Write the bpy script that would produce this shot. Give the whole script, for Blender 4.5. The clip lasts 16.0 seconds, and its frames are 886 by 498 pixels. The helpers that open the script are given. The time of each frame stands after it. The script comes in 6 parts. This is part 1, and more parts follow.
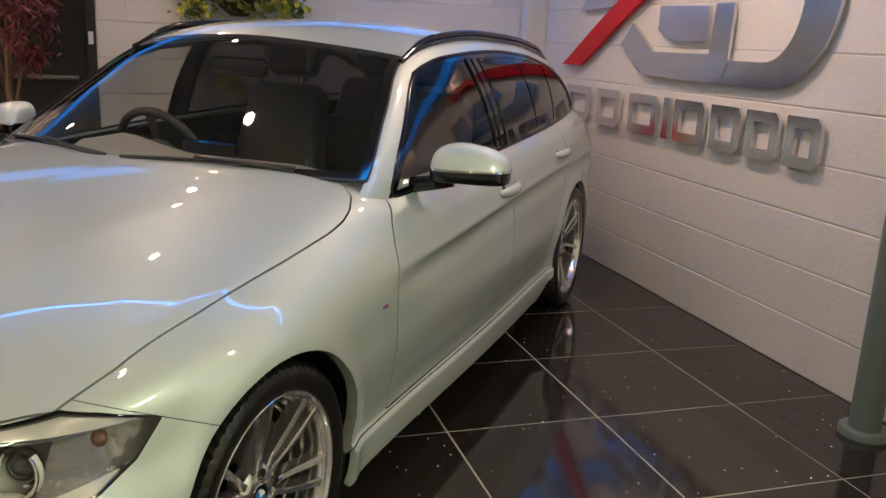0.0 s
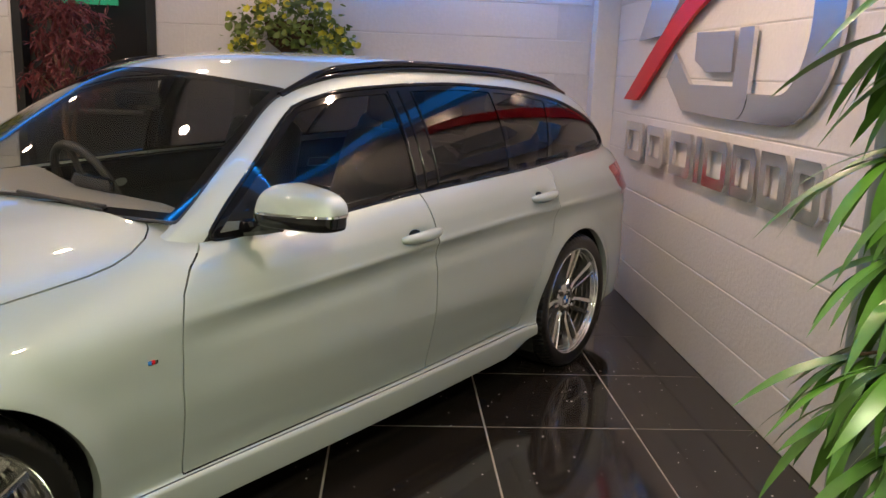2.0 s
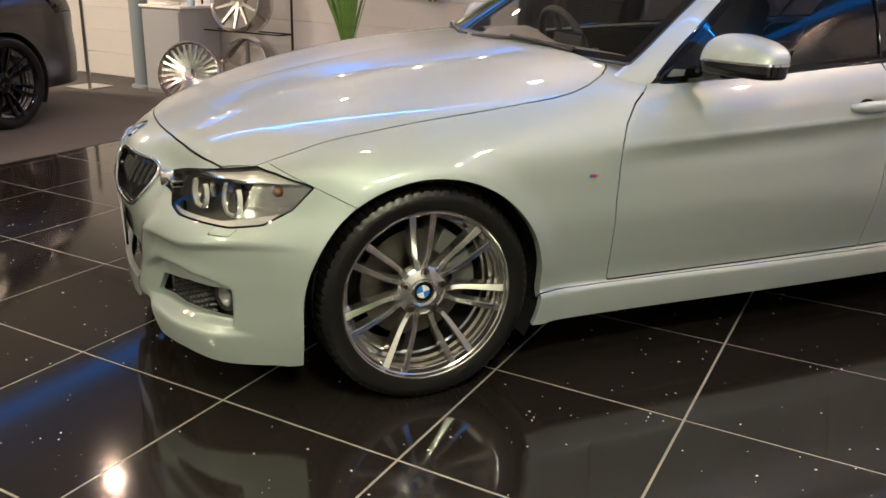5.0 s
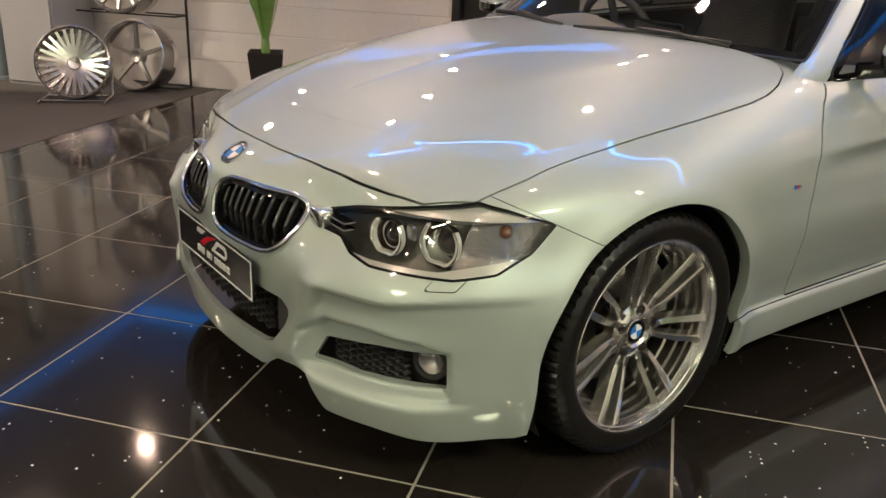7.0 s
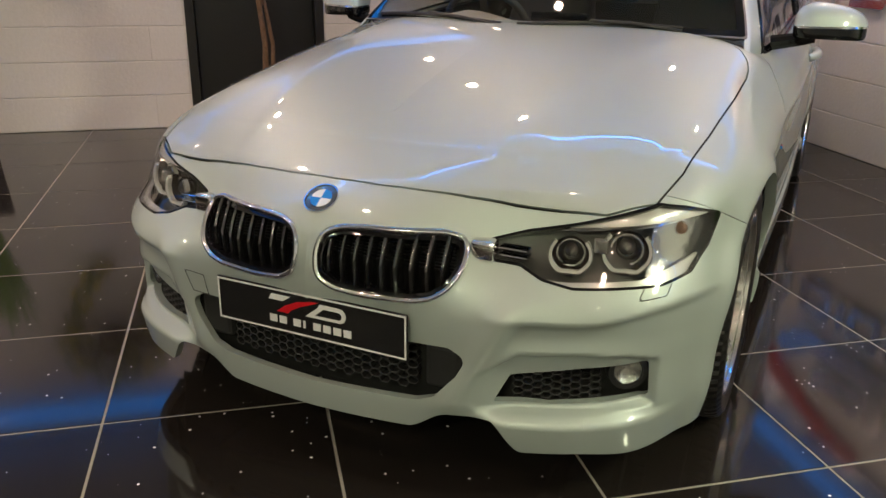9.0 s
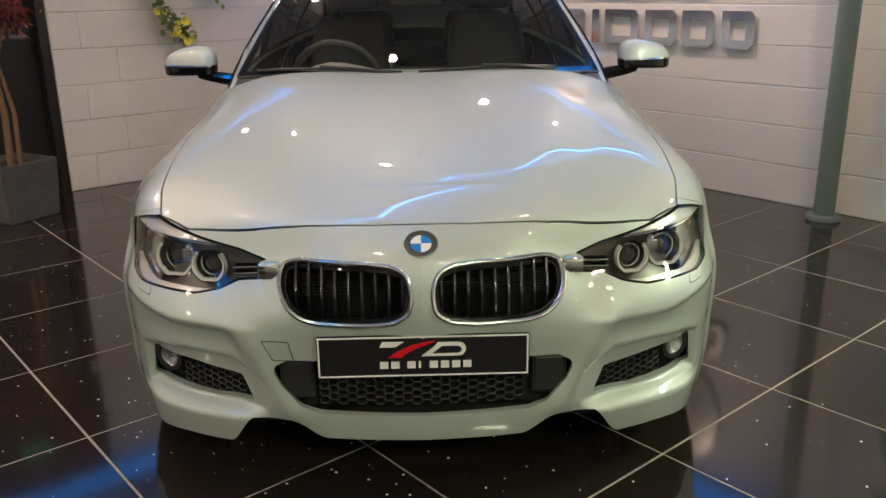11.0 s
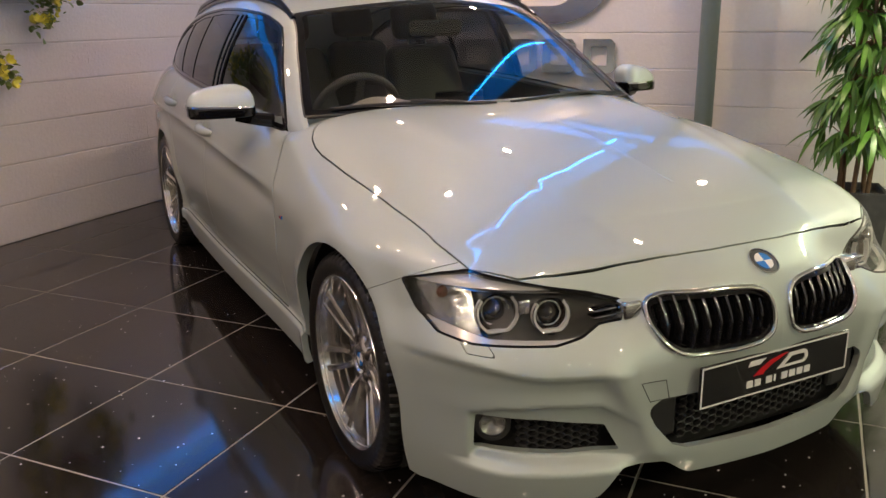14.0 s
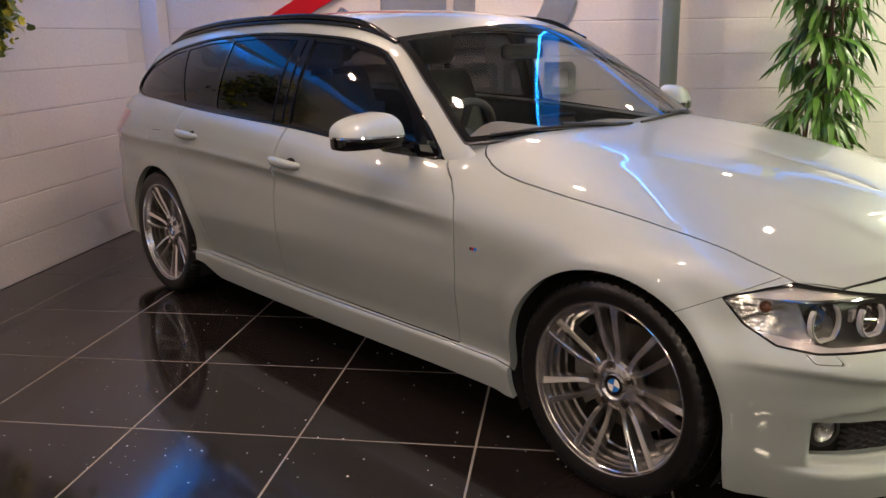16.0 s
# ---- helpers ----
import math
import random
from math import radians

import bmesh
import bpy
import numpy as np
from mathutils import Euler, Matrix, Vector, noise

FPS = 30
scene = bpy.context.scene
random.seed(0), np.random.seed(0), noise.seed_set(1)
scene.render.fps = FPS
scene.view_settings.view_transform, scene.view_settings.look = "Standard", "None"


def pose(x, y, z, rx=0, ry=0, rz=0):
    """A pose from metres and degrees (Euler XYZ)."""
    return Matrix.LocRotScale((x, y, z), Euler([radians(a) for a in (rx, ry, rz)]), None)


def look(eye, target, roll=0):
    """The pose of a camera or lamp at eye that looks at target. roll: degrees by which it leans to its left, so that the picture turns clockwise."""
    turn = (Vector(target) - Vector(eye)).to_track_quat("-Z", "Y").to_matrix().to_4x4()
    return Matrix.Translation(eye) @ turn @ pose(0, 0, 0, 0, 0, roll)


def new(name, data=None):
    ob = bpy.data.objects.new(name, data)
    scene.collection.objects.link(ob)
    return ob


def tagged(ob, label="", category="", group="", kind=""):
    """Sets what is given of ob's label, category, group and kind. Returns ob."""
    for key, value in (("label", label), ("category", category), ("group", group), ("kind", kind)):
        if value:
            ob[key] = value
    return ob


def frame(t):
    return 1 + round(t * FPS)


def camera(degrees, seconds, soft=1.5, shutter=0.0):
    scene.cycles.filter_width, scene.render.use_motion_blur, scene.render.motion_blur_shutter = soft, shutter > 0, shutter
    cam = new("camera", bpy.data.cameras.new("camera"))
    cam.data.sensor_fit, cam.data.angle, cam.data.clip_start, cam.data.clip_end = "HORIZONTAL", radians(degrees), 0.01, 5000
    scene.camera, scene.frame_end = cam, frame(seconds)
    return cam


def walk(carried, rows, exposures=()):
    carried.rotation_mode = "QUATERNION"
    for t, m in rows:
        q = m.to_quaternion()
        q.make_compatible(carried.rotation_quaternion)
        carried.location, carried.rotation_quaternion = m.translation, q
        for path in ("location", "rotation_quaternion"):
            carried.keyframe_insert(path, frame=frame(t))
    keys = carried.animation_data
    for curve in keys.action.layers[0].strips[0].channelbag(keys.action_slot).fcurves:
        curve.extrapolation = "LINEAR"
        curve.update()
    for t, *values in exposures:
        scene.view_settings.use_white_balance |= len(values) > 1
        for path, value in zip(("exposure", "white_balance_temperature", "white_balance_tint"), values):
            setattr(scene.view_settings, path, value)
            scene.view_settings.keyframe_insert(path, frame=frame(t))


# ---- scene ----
cam = camera(56.1, 16.0)
PATH = [
    (0, (-1.48, -3.165, 1.342), (-0.887, -1.317, 0.859), 2.8),
    (0.5, (-1.182, -3.162, 1.345), (-0.678, -1.282, 0.886), 2.4),
    (1, (-0.916, -3.111, 1.354), (-0.493, -1.208, 0.911), 2.3),
    (1.5, (-0.635, -3.053, 1.349), (-0.331, -1.123, 0.924), 1.7),
    (2, (-0.403, -3.04, 1.363), (-0.276, -1.089, 0.944), 2.3),
    (2.5, (-0.236, -3.093, 1.376), (-0.327, -1.139, 0.962), 2.4),
    (3, (-0.203, -3.184, 1.363), (-0.494, -1.249, 0.949), 2.8),
    (3.5, (-0.194, -3.284, 1.363), (-0.672, -1.397, 0.905), 3.3),
    (4, (-0.14, -3.359, 1.328), (-0.812, -1.547, 0.815), 2.9),
    (4.5, (-0.165, -3.382, 1.24), (-0.969, -1.64, 0.677), 2.2),
    (5, (-0.238, -3.375, 1.219), (-1.13, -1.708, 0.567), 1.7),
    (5.2, (-0.32, -3.373, 1.215), (-1.21, -1.715, 0.538), 1.7),
    (7.3, (-1.539, -3.387, 1.217), (-1.872, -1.543, 0.518), 2.2),
    (7.5, (-1.665, -3.371, 1.214), (-1.91, -1.514, 0.513), 1.9),
    (8, (-1.945, -3.352, 1.208), (-1.99, -1.476, 0.517), 1.5),
    (8.5, (-2.243, -3.318, 1.219), (-2.06, -1.454, 0.517), 0.9),
    (8.7, (-2.372, -3.302, 1.209), (-2.084, -1.449, 0.515), 0.9),
    (10.8, (-3.484, -3.02, 1.273), (-2.329, -1.52, 0.63), -1.3),
    (11, (-3.598, -2.965, 1.266), (-2.364, -1.511, 0.664), -0.8),
    (11.5, (-3.82, -2.787, 1.308), (-2.439, -1.462, 0.727), -0.5),
    (12, (-4.038, -2.586, 1.309), (-2.543, -1.377, 0.758), -0.5),
    (12.5, (-4.215, -2.357, 1.29), (-2.634, -1.256, 0.75), -0.5),
    (13, (-4.366, -2.1, 1.294), (-2.712, -1.12, 0.742), -0.6),
    (13.5, (-4.481, -1.842, 1.289), (-2.765, -0.973, 0.74), -0.8),
    (14, (-4.53, -1.548, 1.277), (-2.77, -0.768, 0.733), -0.8),
    (14.5, (-4.608, -1.249, 1.289), (-2.8, -0.588, 0.744), -0.9),
    (15, (-4.695, -0.93, 1.291), (-2.842, -0.401, 0.757), -0.6),
    (15.5, (-4.754, -0.601, 1.277), (-2.866, -0.186, 0.767), -0.3),
    (16, (-4.83, -0.276, 1.292), (-2.914, 0.013, 0.795), -1.0),
]
walk(cam, [(t, look(eye, target, roll)) for t, eye, target, roll in PATH],
     ((0.0, -0.26, 7000, 13.5), (1.5, -0.04, 7000, 13), (3.5, -0.19, 6800, 15), (5.0, 0.08, 6750, 17), (7.5, -0.12, 6800, 16), (8.5, -0.16, 6750, 14.5), (11.0, -0.02, 6600, 11), (12.0, -0.12, 6650, 11), (14.0, -0.10, 6900, 15.5), (16.0, -0.04, 6850, 19)))

# ---- world and lights ----
CEIL = 2.36
world = bpy.data.worlds.new("world")
scene.world = world
world.use_nodes = True
world.node_tree.nodes["Background"].inputs[0].default_value = (0.05, 0.055, 0.065, 1)
world.node_tree.nodes["Background"].inputs[1].default_value = 0.2


def lamp(name, kind, m, power, colour, **more):
    data = bpy.data.lights.new(name, kind)
    data.energy, data.color = power, colour
    for key, value in more.items():
        setattr(data, key, value)
    ob = new(name, data)
    ob.matrix_world = m
    return ob


WARM, COOL, BLUE = (1.0, 0.73, 0.535), (0.89, 1.0, 0.66), (0.01, 0.30, 1.0)
def beam_power(x, y):
    """Downlights over the sign wall and over the north-west aisle burn brighter."""
    if x > 0:
        return 8.0 if y > 2 else 27.0 if y > 1 else 50.0 if y > -1 else 27.0 if y > -2 else 20.0
    if x > -2:
        return 13.0 if y > 2 else 20.0 if y > -1 else 9.0 if y > -4 else 16.0
    if x < -4:
        return 13.0 if y > 1 else 27.0 if y > -1 else 18.5
    return 31.0 if -1 < y < 2 else 18.5


SPOTS = [(x, y) for x in (-6.2, -4.65, -3.05, -1.5, 0.30) for y in (2.15, 1.1, 0.0, -1.5, -2.9, -4.4)]
for n, (x, y) in enumerate(SPOTS):
    lamp("downlight_beam", "SPOT", pose(x, y, CEIL - 0.03), beam_power(x, y), WARM, spot_size=radians(160), spot_blend=0.7, shadow_soft_size=0.035)
# unseen tube lights assumed over the open front of the showroom; the last is added fill
TUBES = ((-3.4, -4.6), (0.05, -3.2), (-6.0, -3.0), (-7.5, 0.1))
for n, (x, y) in enumerate(TUBES):
    lamp("tube_light_glow", "AREA", pose(x, y, CEIL - 0.09, 0, 0, 90 if n == 1 else 0), (52, 60, 98, 118)[n], COOL if n < 3 else (1.0, 0.88, 0.66), shape="RECTANGLE", size=0.55, size_y=0.16)

# ---- materials ----


def material(name, base=(0.5, 0.5, 0.5), rough=0.5, metal=0.0, coat=0.0, spec=0.5, grain=0.0, scale=40.0, stain=0.0, stain_scale=1.5, bump=0.0,
             bump_scale=None, emit=None, strength=0.0, vary=0.0, stretch=(1, 1, 1), rough_vary=0.0):
    """Principled surface with grain, stains, bump and a shift from piece to piece."""
    mat = bpy.data.materials.new(name)
    mat.use_nodes = True
    nt = mat.node_tree
    b = nt.nodes["Principled BSDF"]
    b.inputs["Base Color"].default_value = (*base, 1)
    b.inputs["Roughness"].default_value, b.inputs["Metallic"].default_value = rough, metal
    b.inputs["Coat Weight"].default_value, b.inputs["Coat Roughness"].default_value = coat, 0.03
    b.inputs["Specular IOR Level"].default_value = spec
    if emit:
        b.inputs["Emission Color"].default_value, b.inputs["Emission Strength"].default_value = (*emit, 1), strength
    co = nt.nodes.new("ShaderNodeTexCoord")
    mp = nt.nodes.new("ShaderNodeMapping")
    mp.inputs["Scale"].default_value = stretch
    nt.links.new(co.outputs["Object"], mp.inputs[0])

    def noise_at(size, detail=4):
        n = nt.nodes.new("ShaderNodeTexNoise")
        n.inputs["Scale"].default_value, n.inputs["Detail"].default_value = size, detail
        nt.links.new(mp.outputs[0], n.inputs["Vector"])
        return n.outputs["Fac"]

    def math_node(op, a, c):
        m = nt.nodes.new("ShaderNodeMath")
        m.operation = op
        for k, v in enumerate((a, c)):
            if isinstance(v, (int, float)):
                m.inputs[k].default_value = v
            else:
                nt.links.new(v, m.inputs[k])
        return m.outputs[0]

    total = None
    for amount, size in ((grain, scale), (stain, stain_scale)):
        if amount:
            part_value = math_node("MULTIPLY", math_node("SUBTRACT", noise_at(size), 0.5), 2 * amount)
            total = part_value if total is None else math_node("ADD", total, part_value)
    if vary:
        info = nt.nodes.new("ShaderNodeObjectInfo")
        part_value = math_node("MULTIPLY", math_node("SUBTRACT", info.outputs["Random"], 0.5), 2 * vary)
        total = part_value if total is None else math_node("ADD", total, part_value)
    if total is not None:
        hsv = nt.nodes.new("ShaderNodeHueSaturation")
        hsv.inputs["Color"].default_value = (*base, 1)
        nt.links.new(math_node("ADD", total, 1.0), hsv.inputs["Value"])
        nt.links.new(hsv.outputs[0], b.inputs["Base Color"])
    if rough_vary:
        nt.links.new(math_node("ADD", math_node("MULTIPLY", noise_at(stain_scale * 3), rough_vary), rough - rough_vary / 2), b.inputs["Roughness"])
    if bump:
        bn = nt.nodes.new("ShaderNodeBump")
        bn.inputs["Strength"].default_value, bn.inputs["Distance"].default_value = 1.0, bump
        nt.links.new(noise_at(bump_scale or scale, 6), bn.inputs["Height"])
        nt.links.new(bn.outputs[0], b.inputs["Normal"])
    return mat


def glass_material(name, tint, gloss=0.02):
    """Thin tinted pane: sees through with a tint and mirrors by Fresnel."""
    mat = bpy.data.materials.new(name)
    mat.use_nodes = True
    nt = mat.node_tree
    nt.nodes.remove(nt.nodes["Principled BSDF"])
    out = nt.nodes["Material Output"]
    tr, gl, mix, slope, power, share = (nt.nodes.new("ShaderNode" + k) for k in ("BsdfTransparent", "BsdfGlossy", "MixShader", "LayerWeight", "Math", "Math"))
    tr.inputs[0].default_value = (*tint, 1)
    gl.inputs["Roughness"].default_value = gloss
    # gloss rises from 6 % face-on to full at a grazing view, alike from both sides of the pane
    slope.inputs[0].default_value = 0.5
    power.operation, share.operation = "POWER", "MULTIPLY_ADD"
    power.inputs[1].default_value = 5.0
    share.inputs[1].default_value, share.inputs[2].default_value = 0.94, 0.06
    nt.links.new(slope.outputs["Facing"], power.inputs[0])
    nt.links.new(power.outputs[0], share.inputs[0])
    nt.links.new(share.outputs[0], mix.inputs[0])
    nt.links.new(tr.outputs[0], mix.inputs[1])
    nt.links.new(gl.outputs[0], mix.inputs[2])
    nt.links.new(mix.outputs[0], out.inputs[0])
    return mat


def paint_material(name, base, metal, rough):
    """Metallic clear-coated paint with fine flakes."""
    mat = material(name, base, rough, metal, coat=1.0, grain=0.05, scale=900, stain=0.03, stain_scale=3.0)
    b = mat.node_tree.nodes["Principled BSDF"]
    b.inputs["Coat Roughness"].default_value = 0.025
    b.inputs["Coat IOR"].default_value = 1.5
    return mat


def granite_material(name):
    """Black polished tile with scattered bright mirror flecks."""
    mat = material(name, (0.0180, 0.0145, 0.0130), 0.085, spec=0.75, grain=0.25, scale=160, stain=0.25, stain_scale=2.0, vary=0.12, rough_vary=0.03)
    nt = mat.node_tree
    b = nt.nodes["Principled BSDF"]
    co = nt.nodes.new("ShaderNodeTexCoord")
    info = nt.nodes.new("ShaderNodeObjectInfo")
    add = nt.nodes.new("ShaderNodeVectorMath")
    add.operation = "ADD"
    scl = nt.nodes.new("ShaderNodeVectorMath")
    scl.operation = "SCALE"
    scl.inputs[0].default_value = (37.0, 53.0, 11.0)
    nt.links.new(info.outputs["Random"], scl.inputs["Scale"])
    nt.links.new(co.outputs["Object"], add.inputs[0])
    nt.links.new(scl.outputs[0], add.inputs[1])
    vor = nt.nodes.new("ShaderNodeTexVoronoi")
    vor.inputs["Scale"].default_value = 46.0
    nt.links.new(add.outputs[0], vor.inputs["Vector"])
    sep = nt.nodes.new("ShaderNodeSeparateColor")
    nt.links.new(vor.outputs["Color"], sep.inputs[0])
    power = nt.nodes.new("ShaderNodeMath")
    power.operation = "POWER"
    power.inputs[1].default_value = 1.6
    nt.links.new(sep.outputs[1], power.inputs[0])
    near = nt.nodes.new("ShaderNodeMath")
    near.operation = "LESS_THAN"
    size = nt.nodes.new("ShaderNodeMath")
    size.operation = "MULTIPLY"
    size.inputs[1].default_value = 0.19
    nt.links.new(vor.outputs["Distance"], near.inputs[0])
    nt.links.new(power.outputs[0], size.inputs[0])
    nt.links.new(size.outputs[0], near.inputs[1])
    rare = nt.nodes.new("ShaderNodeMath")
    rare.operation = "GREATER_THAN"
    rare.inputs[1].default_value = 0.77
    nt.links.new(sep.outputs[0], rare.inputs[0])
    both = nt.nodes.new("ShaderNodeMath")
    both.operation = "MULTIPLY"
    nt.links.new(near.outputs[0], both.inputs[0])
    nt.links.new(rare.outputs[0], both.inputs[1])
    mix = nt.nodes.new("ShaderNodeMix")
    mix.data_type = "RGBA"
    old = b.inputs["Base Color"].links[0].from_socket
    nt.links.new(both.outputs[0], mix.inputs[0])
    nt.links.new(old, mix.inputs[6])
    mix.inputs[7].default_value = (0.85, 0.83, 0.85, 1)
    nt.links.new(mix.outputs[2], b.inputs["Base Color"])
    return mat


PAINT = paint_material("pearl_silver_paint", (0.455, 0.515, 0.490), 0.46, 0.52)
DARK_PAINT = paint_material("dark_grey_paint", (0.034, 0.030, 0.029), 0.5, 0.3)
SCREEN_GLASS = glass_material("windscreen_glass", (0.88, 0.90, 0.87))
TINT_GLASS = glass_material("privacy_glass", (0.10, 0.10, 0.11))
DOOR_GLASS = glass_material("door_glass", (0.62, 0.64, 0.63))
LENS = glass_material("clear_lens", (0.93, 0.94, 0.94))
GLOSS_BLACK = material("gloss_black_trim", (0.004, 0.004, 0.005), 0.06, spec=0.5)
GRILLE_BAR = material("grille_bar_black", (0.010, 0.010, 0.011), 0.10, spec=0.9, coat=0.6)
SATIN_BLACK = material("satin_black_plastic", (0.018, 0.018, 0.019), 0.45, grain=0.2, scale=300)
# near-black that puts the shade of gaps and hollows into the colour
VOID = material("cavity_shade", (0.008, 0.008, 0.008), 0.8)
RUBBER = material("tyre_rubber", (0.005, 0.0048, 0.0045), 0.30, spec=0.5, grain=0.3, scale=60, stain=0.4, stain_scale=6, bump=0.0006, bump_scale=220)
ALLOY = material("machined_alloy", (0.74, 0.725, 0.71), 0.17, metal=0.96, grain=0.06, scale=200)
ALLOY_GREY = material("painted_alloy_grey", (0.30, 0.29, 0.28), 0.35, metal=0.8, grain=0.08, scale=120)
BARREL = material("dark_wheel_barrel", (0.40, 0.38, 0.36), 0.24, metal=0.95, grain=0.1, scale=80)
CHROME = material("chrome", (0.80, 0.80, 0.80), 0.06, metal=1.0)
BRUSHED = material("brushed_steel", (0.72, 0.71, 0.71), 0.26, metal=1.0, grain=0.10, scale=90, stretch=(1, 0.6, 14), stain=0.05, stain_scale=2)
DISC = material("brake_disc_steel", (0.13, 0.115, 0.10), 0.4, metal=1.0, grain=0.15, scale=80)
RED_SIGN = material("red_acrylic", (0.60, 0.010, 0.018), 0.38, spec=0.25, stain=0.05)
RED_LENS = material("red_lamp_lens", (0.45, 0.01, 0.012), 0.12, coat=1.0)
AMBER = material("amber_reflector", (0.16, 0.065, 0.035), 0.2, coat=0.8)
BADGE_BLUE = material("badge_blue", (0.02, 0.20, 0.62), 0.2, coat=0.8)
BADGE_WHITE = material("badge_white", (0.80, 0.80, 0.80), 0.25, coat=0.6)
# black badge ring with its grey reflection painted into the colour
BADGE_RING = material("badge_ring_sheen", (0.10, 0.105, 0.11), 0.22, metal=0.4, coat=0.8)
PLATE_BLACK = material("plate_black", (0.012, 0.012, 0.013), 0.25, coat=0.4)
LAMP_FACET = material("lamp_facets", (0.44, 0.425, 0.415), 0.14, metal=0.80, bump=0.006, bump_scale=28)
LAMP_DARK = material("lamp_housing", (0.085, 0.083, 0.076), 0.30, metal=0.4, grain=0.1, scale=80)
LAMP_BROW = material("lamp_satin_silver", (0.66, 0.64, 0.62), 0.26, metal=0.35, grain=0.04, scale=100)
# chrome bowl; the brown of reflected warm lights is put into its colour
LAMP_BOWL = material("lamp_bowl_warm_reflection", (0.20, 0.145, 0.115), 0.20, metal=0.9)
RING_LIGHT = material("ring_light_plastic", (0.74, 0.73, 0.71), 0.18, coat=0.8, grain=0.04, scale=150)
PROJECTOR = material("projector_glass", (0.035, 0.032, 0.030), 0.04, coat=1.0)
LEATHER = material("black_leather", (0.042, 0.040, 0.038), 0.5, grain=0.2, scale=120, bump=0.0008)
GREY_TRIM = material("grey_dash_plastic", (0.12, 0.12, 0.113), 0.55, grain=0.15, scale=200)
# dash plastic lightened: light through the windscreen is put into this colour
DASH = material("dash_lit_grey", (0.27, 0.25, 0.22), 0.55, grain=0.12, scale=200)
TILE = granite_material("black_granite_tile")
GROUT = material("pale_grout", (0.31, 0.285, 0.25), 0.85, grain=0.2, scale=60, stain=0.2, stain_scale=1.2)
BLOCK = material("painted_block", (0.73, 0.705, 0.69), 0.62, grain=0.05, scale=45, stain=0.07, stain_scale=1.6, bump=0.0022, bump_scale=55, vary=0.012)
JOINT = material("painted_mortar", (0.66, 0.635, 0.62), 0.75, grain=0.08, scale=40, bump=0.002)
CEILING = material("ceiling_paint", (0.70, 0.69, 0.68), 0.8, grain=0.04, scale=30, stain=0.05)
CARPET = material("grey_floor", (0.085, 0.078, 0.075), 0.8, grain=0.25, scale=180, stain=0.2, stain_scale=1.5)
STEEL_GREEN = material("grey_green_painted_steel", (0.16, 0.205, 0.19), 0.42, grain=0.05, scale=30, stain=0.1, stain_scale=4)
COLUMN_BLUE = material("blue_grey_painted_steel", (0.22, 0.27, 0.30), 0.45, grain=0.05, scale=30)
DOOR_BLACK = material("black_door_paint", (0.012, 0.011, 0.011), 0.4, grain=0.15, scale=50)
POT_STONE = material("slate_grey_pot", (0.085, 0.085, 0.085), 0.75, grain=0.25, scale=25, stain=0.3, stain_scale=5, bump=0.003, bump_scale=40)
POT_BROWN = material("dark_brown_pot", (0.016, 0.012, 0.010), 0.5, grain=0.2, scale=40)
SOIL = material("soil", (0.03, 0.022, 0.016), 0.95, grain=0.5, scale=60, bump=0.01)
LEAF = material("green_leaf", (0.105, 0.25, 0.04), 0.34, grain=0.35, scale=30, vary=0.35)
LEAF_DARK = material("ivy_leaf", (0.17, 0.23, 0.05), 0.5, grain=0.35, scale=25)
LEAF_YUCCA = material("yucca_leaf", (0.17, 0.33, 0.08), 0.4, grain=0.3, scale=20, vary=0.25)
LEAF_RED = material("red_maple_leaf", (0.15, 0.026, 0.030), 0.5, grain=0.4, scale=25)
PETAL = material("yellow_petal", (0.72, 0.66, 0.09), 0.5, grain=0.2, scale=50)
BARK = material("brown_bark", (0.16, 0.095, 0.055), 0.8, grain=0.35, scale=40, bump=0.004)
WICKER = material("wicker", (0.09, 0.045, 0.025), 0.8, grain=0.4, scale=70, bump=0.004)
WHITE_PLASTIC = material("white_plastic", (0.84, 0.83, 0.80), 0.45, grain=0.03, scale=60)
SIGN_GREEN = material("exit_sign_green", (0.01, 0.30, 0.14), 0.4, emit=(0.02, 0.5, 0.25), strength=0.25)
CABINET = material("pale_grey_laminate", (0.38, 0.39, 0.41), 0.45, grain=0.04, scale=50)
RACK_BLACK = material("black_powder_coat", (0.012, 0.012, 0.012), 0.4)
LED = material("blue_led_strip", (0.02, 0.1, 0.6), 0.4, emit=BLUE, strength=1.9)
LED_PANEL = material("blue_led_panel", (0.02, 0.1, 0.6), 0.4, emit=BLUE, strength=1.8)
LED_LINE = material("blue_led_line", (0.02, 0.1, 0.6), 0.4, emit=(0.0, 0.30, 1.0), strength=28.0)
# emission of the extra strip added for the blue glow on the wall
LED_CORNER = material("blue_corner_fill", (0.02, 0.1, 0.6), 0.4, emit=(0.0, 0.26, 1.0), strength=30.0)
LED_DIM = material("blue_led_strip_dim", (0.02, 0.1, 0.6), 0.4, emit=BLUE, strength=1.0)
LAMP_GLOW = material("lamp_glow", (0.9, 0.9, 0.85), 0.4, emit=(1.0, 0.86, 0.72), strength=60.0)
TUBE_GLOW = material("tube_glow", (0.9, 0.9, 0.85), 0.4, emit=(0.95, 1.0, 0.82), strength=14.0)

# ---- mesh helpers ----


def link(name, mesh, mat, parent=None, label="", m=None):
    if mat and not mesh.materials:
        mesh.materials.append(mat)
    ob = new(name, mesh)
    if parent:
        ob.parent = parent
    if m is not None:
        ob.matrix_basis = m
    if label:
        ob["label"] = label
    return ob


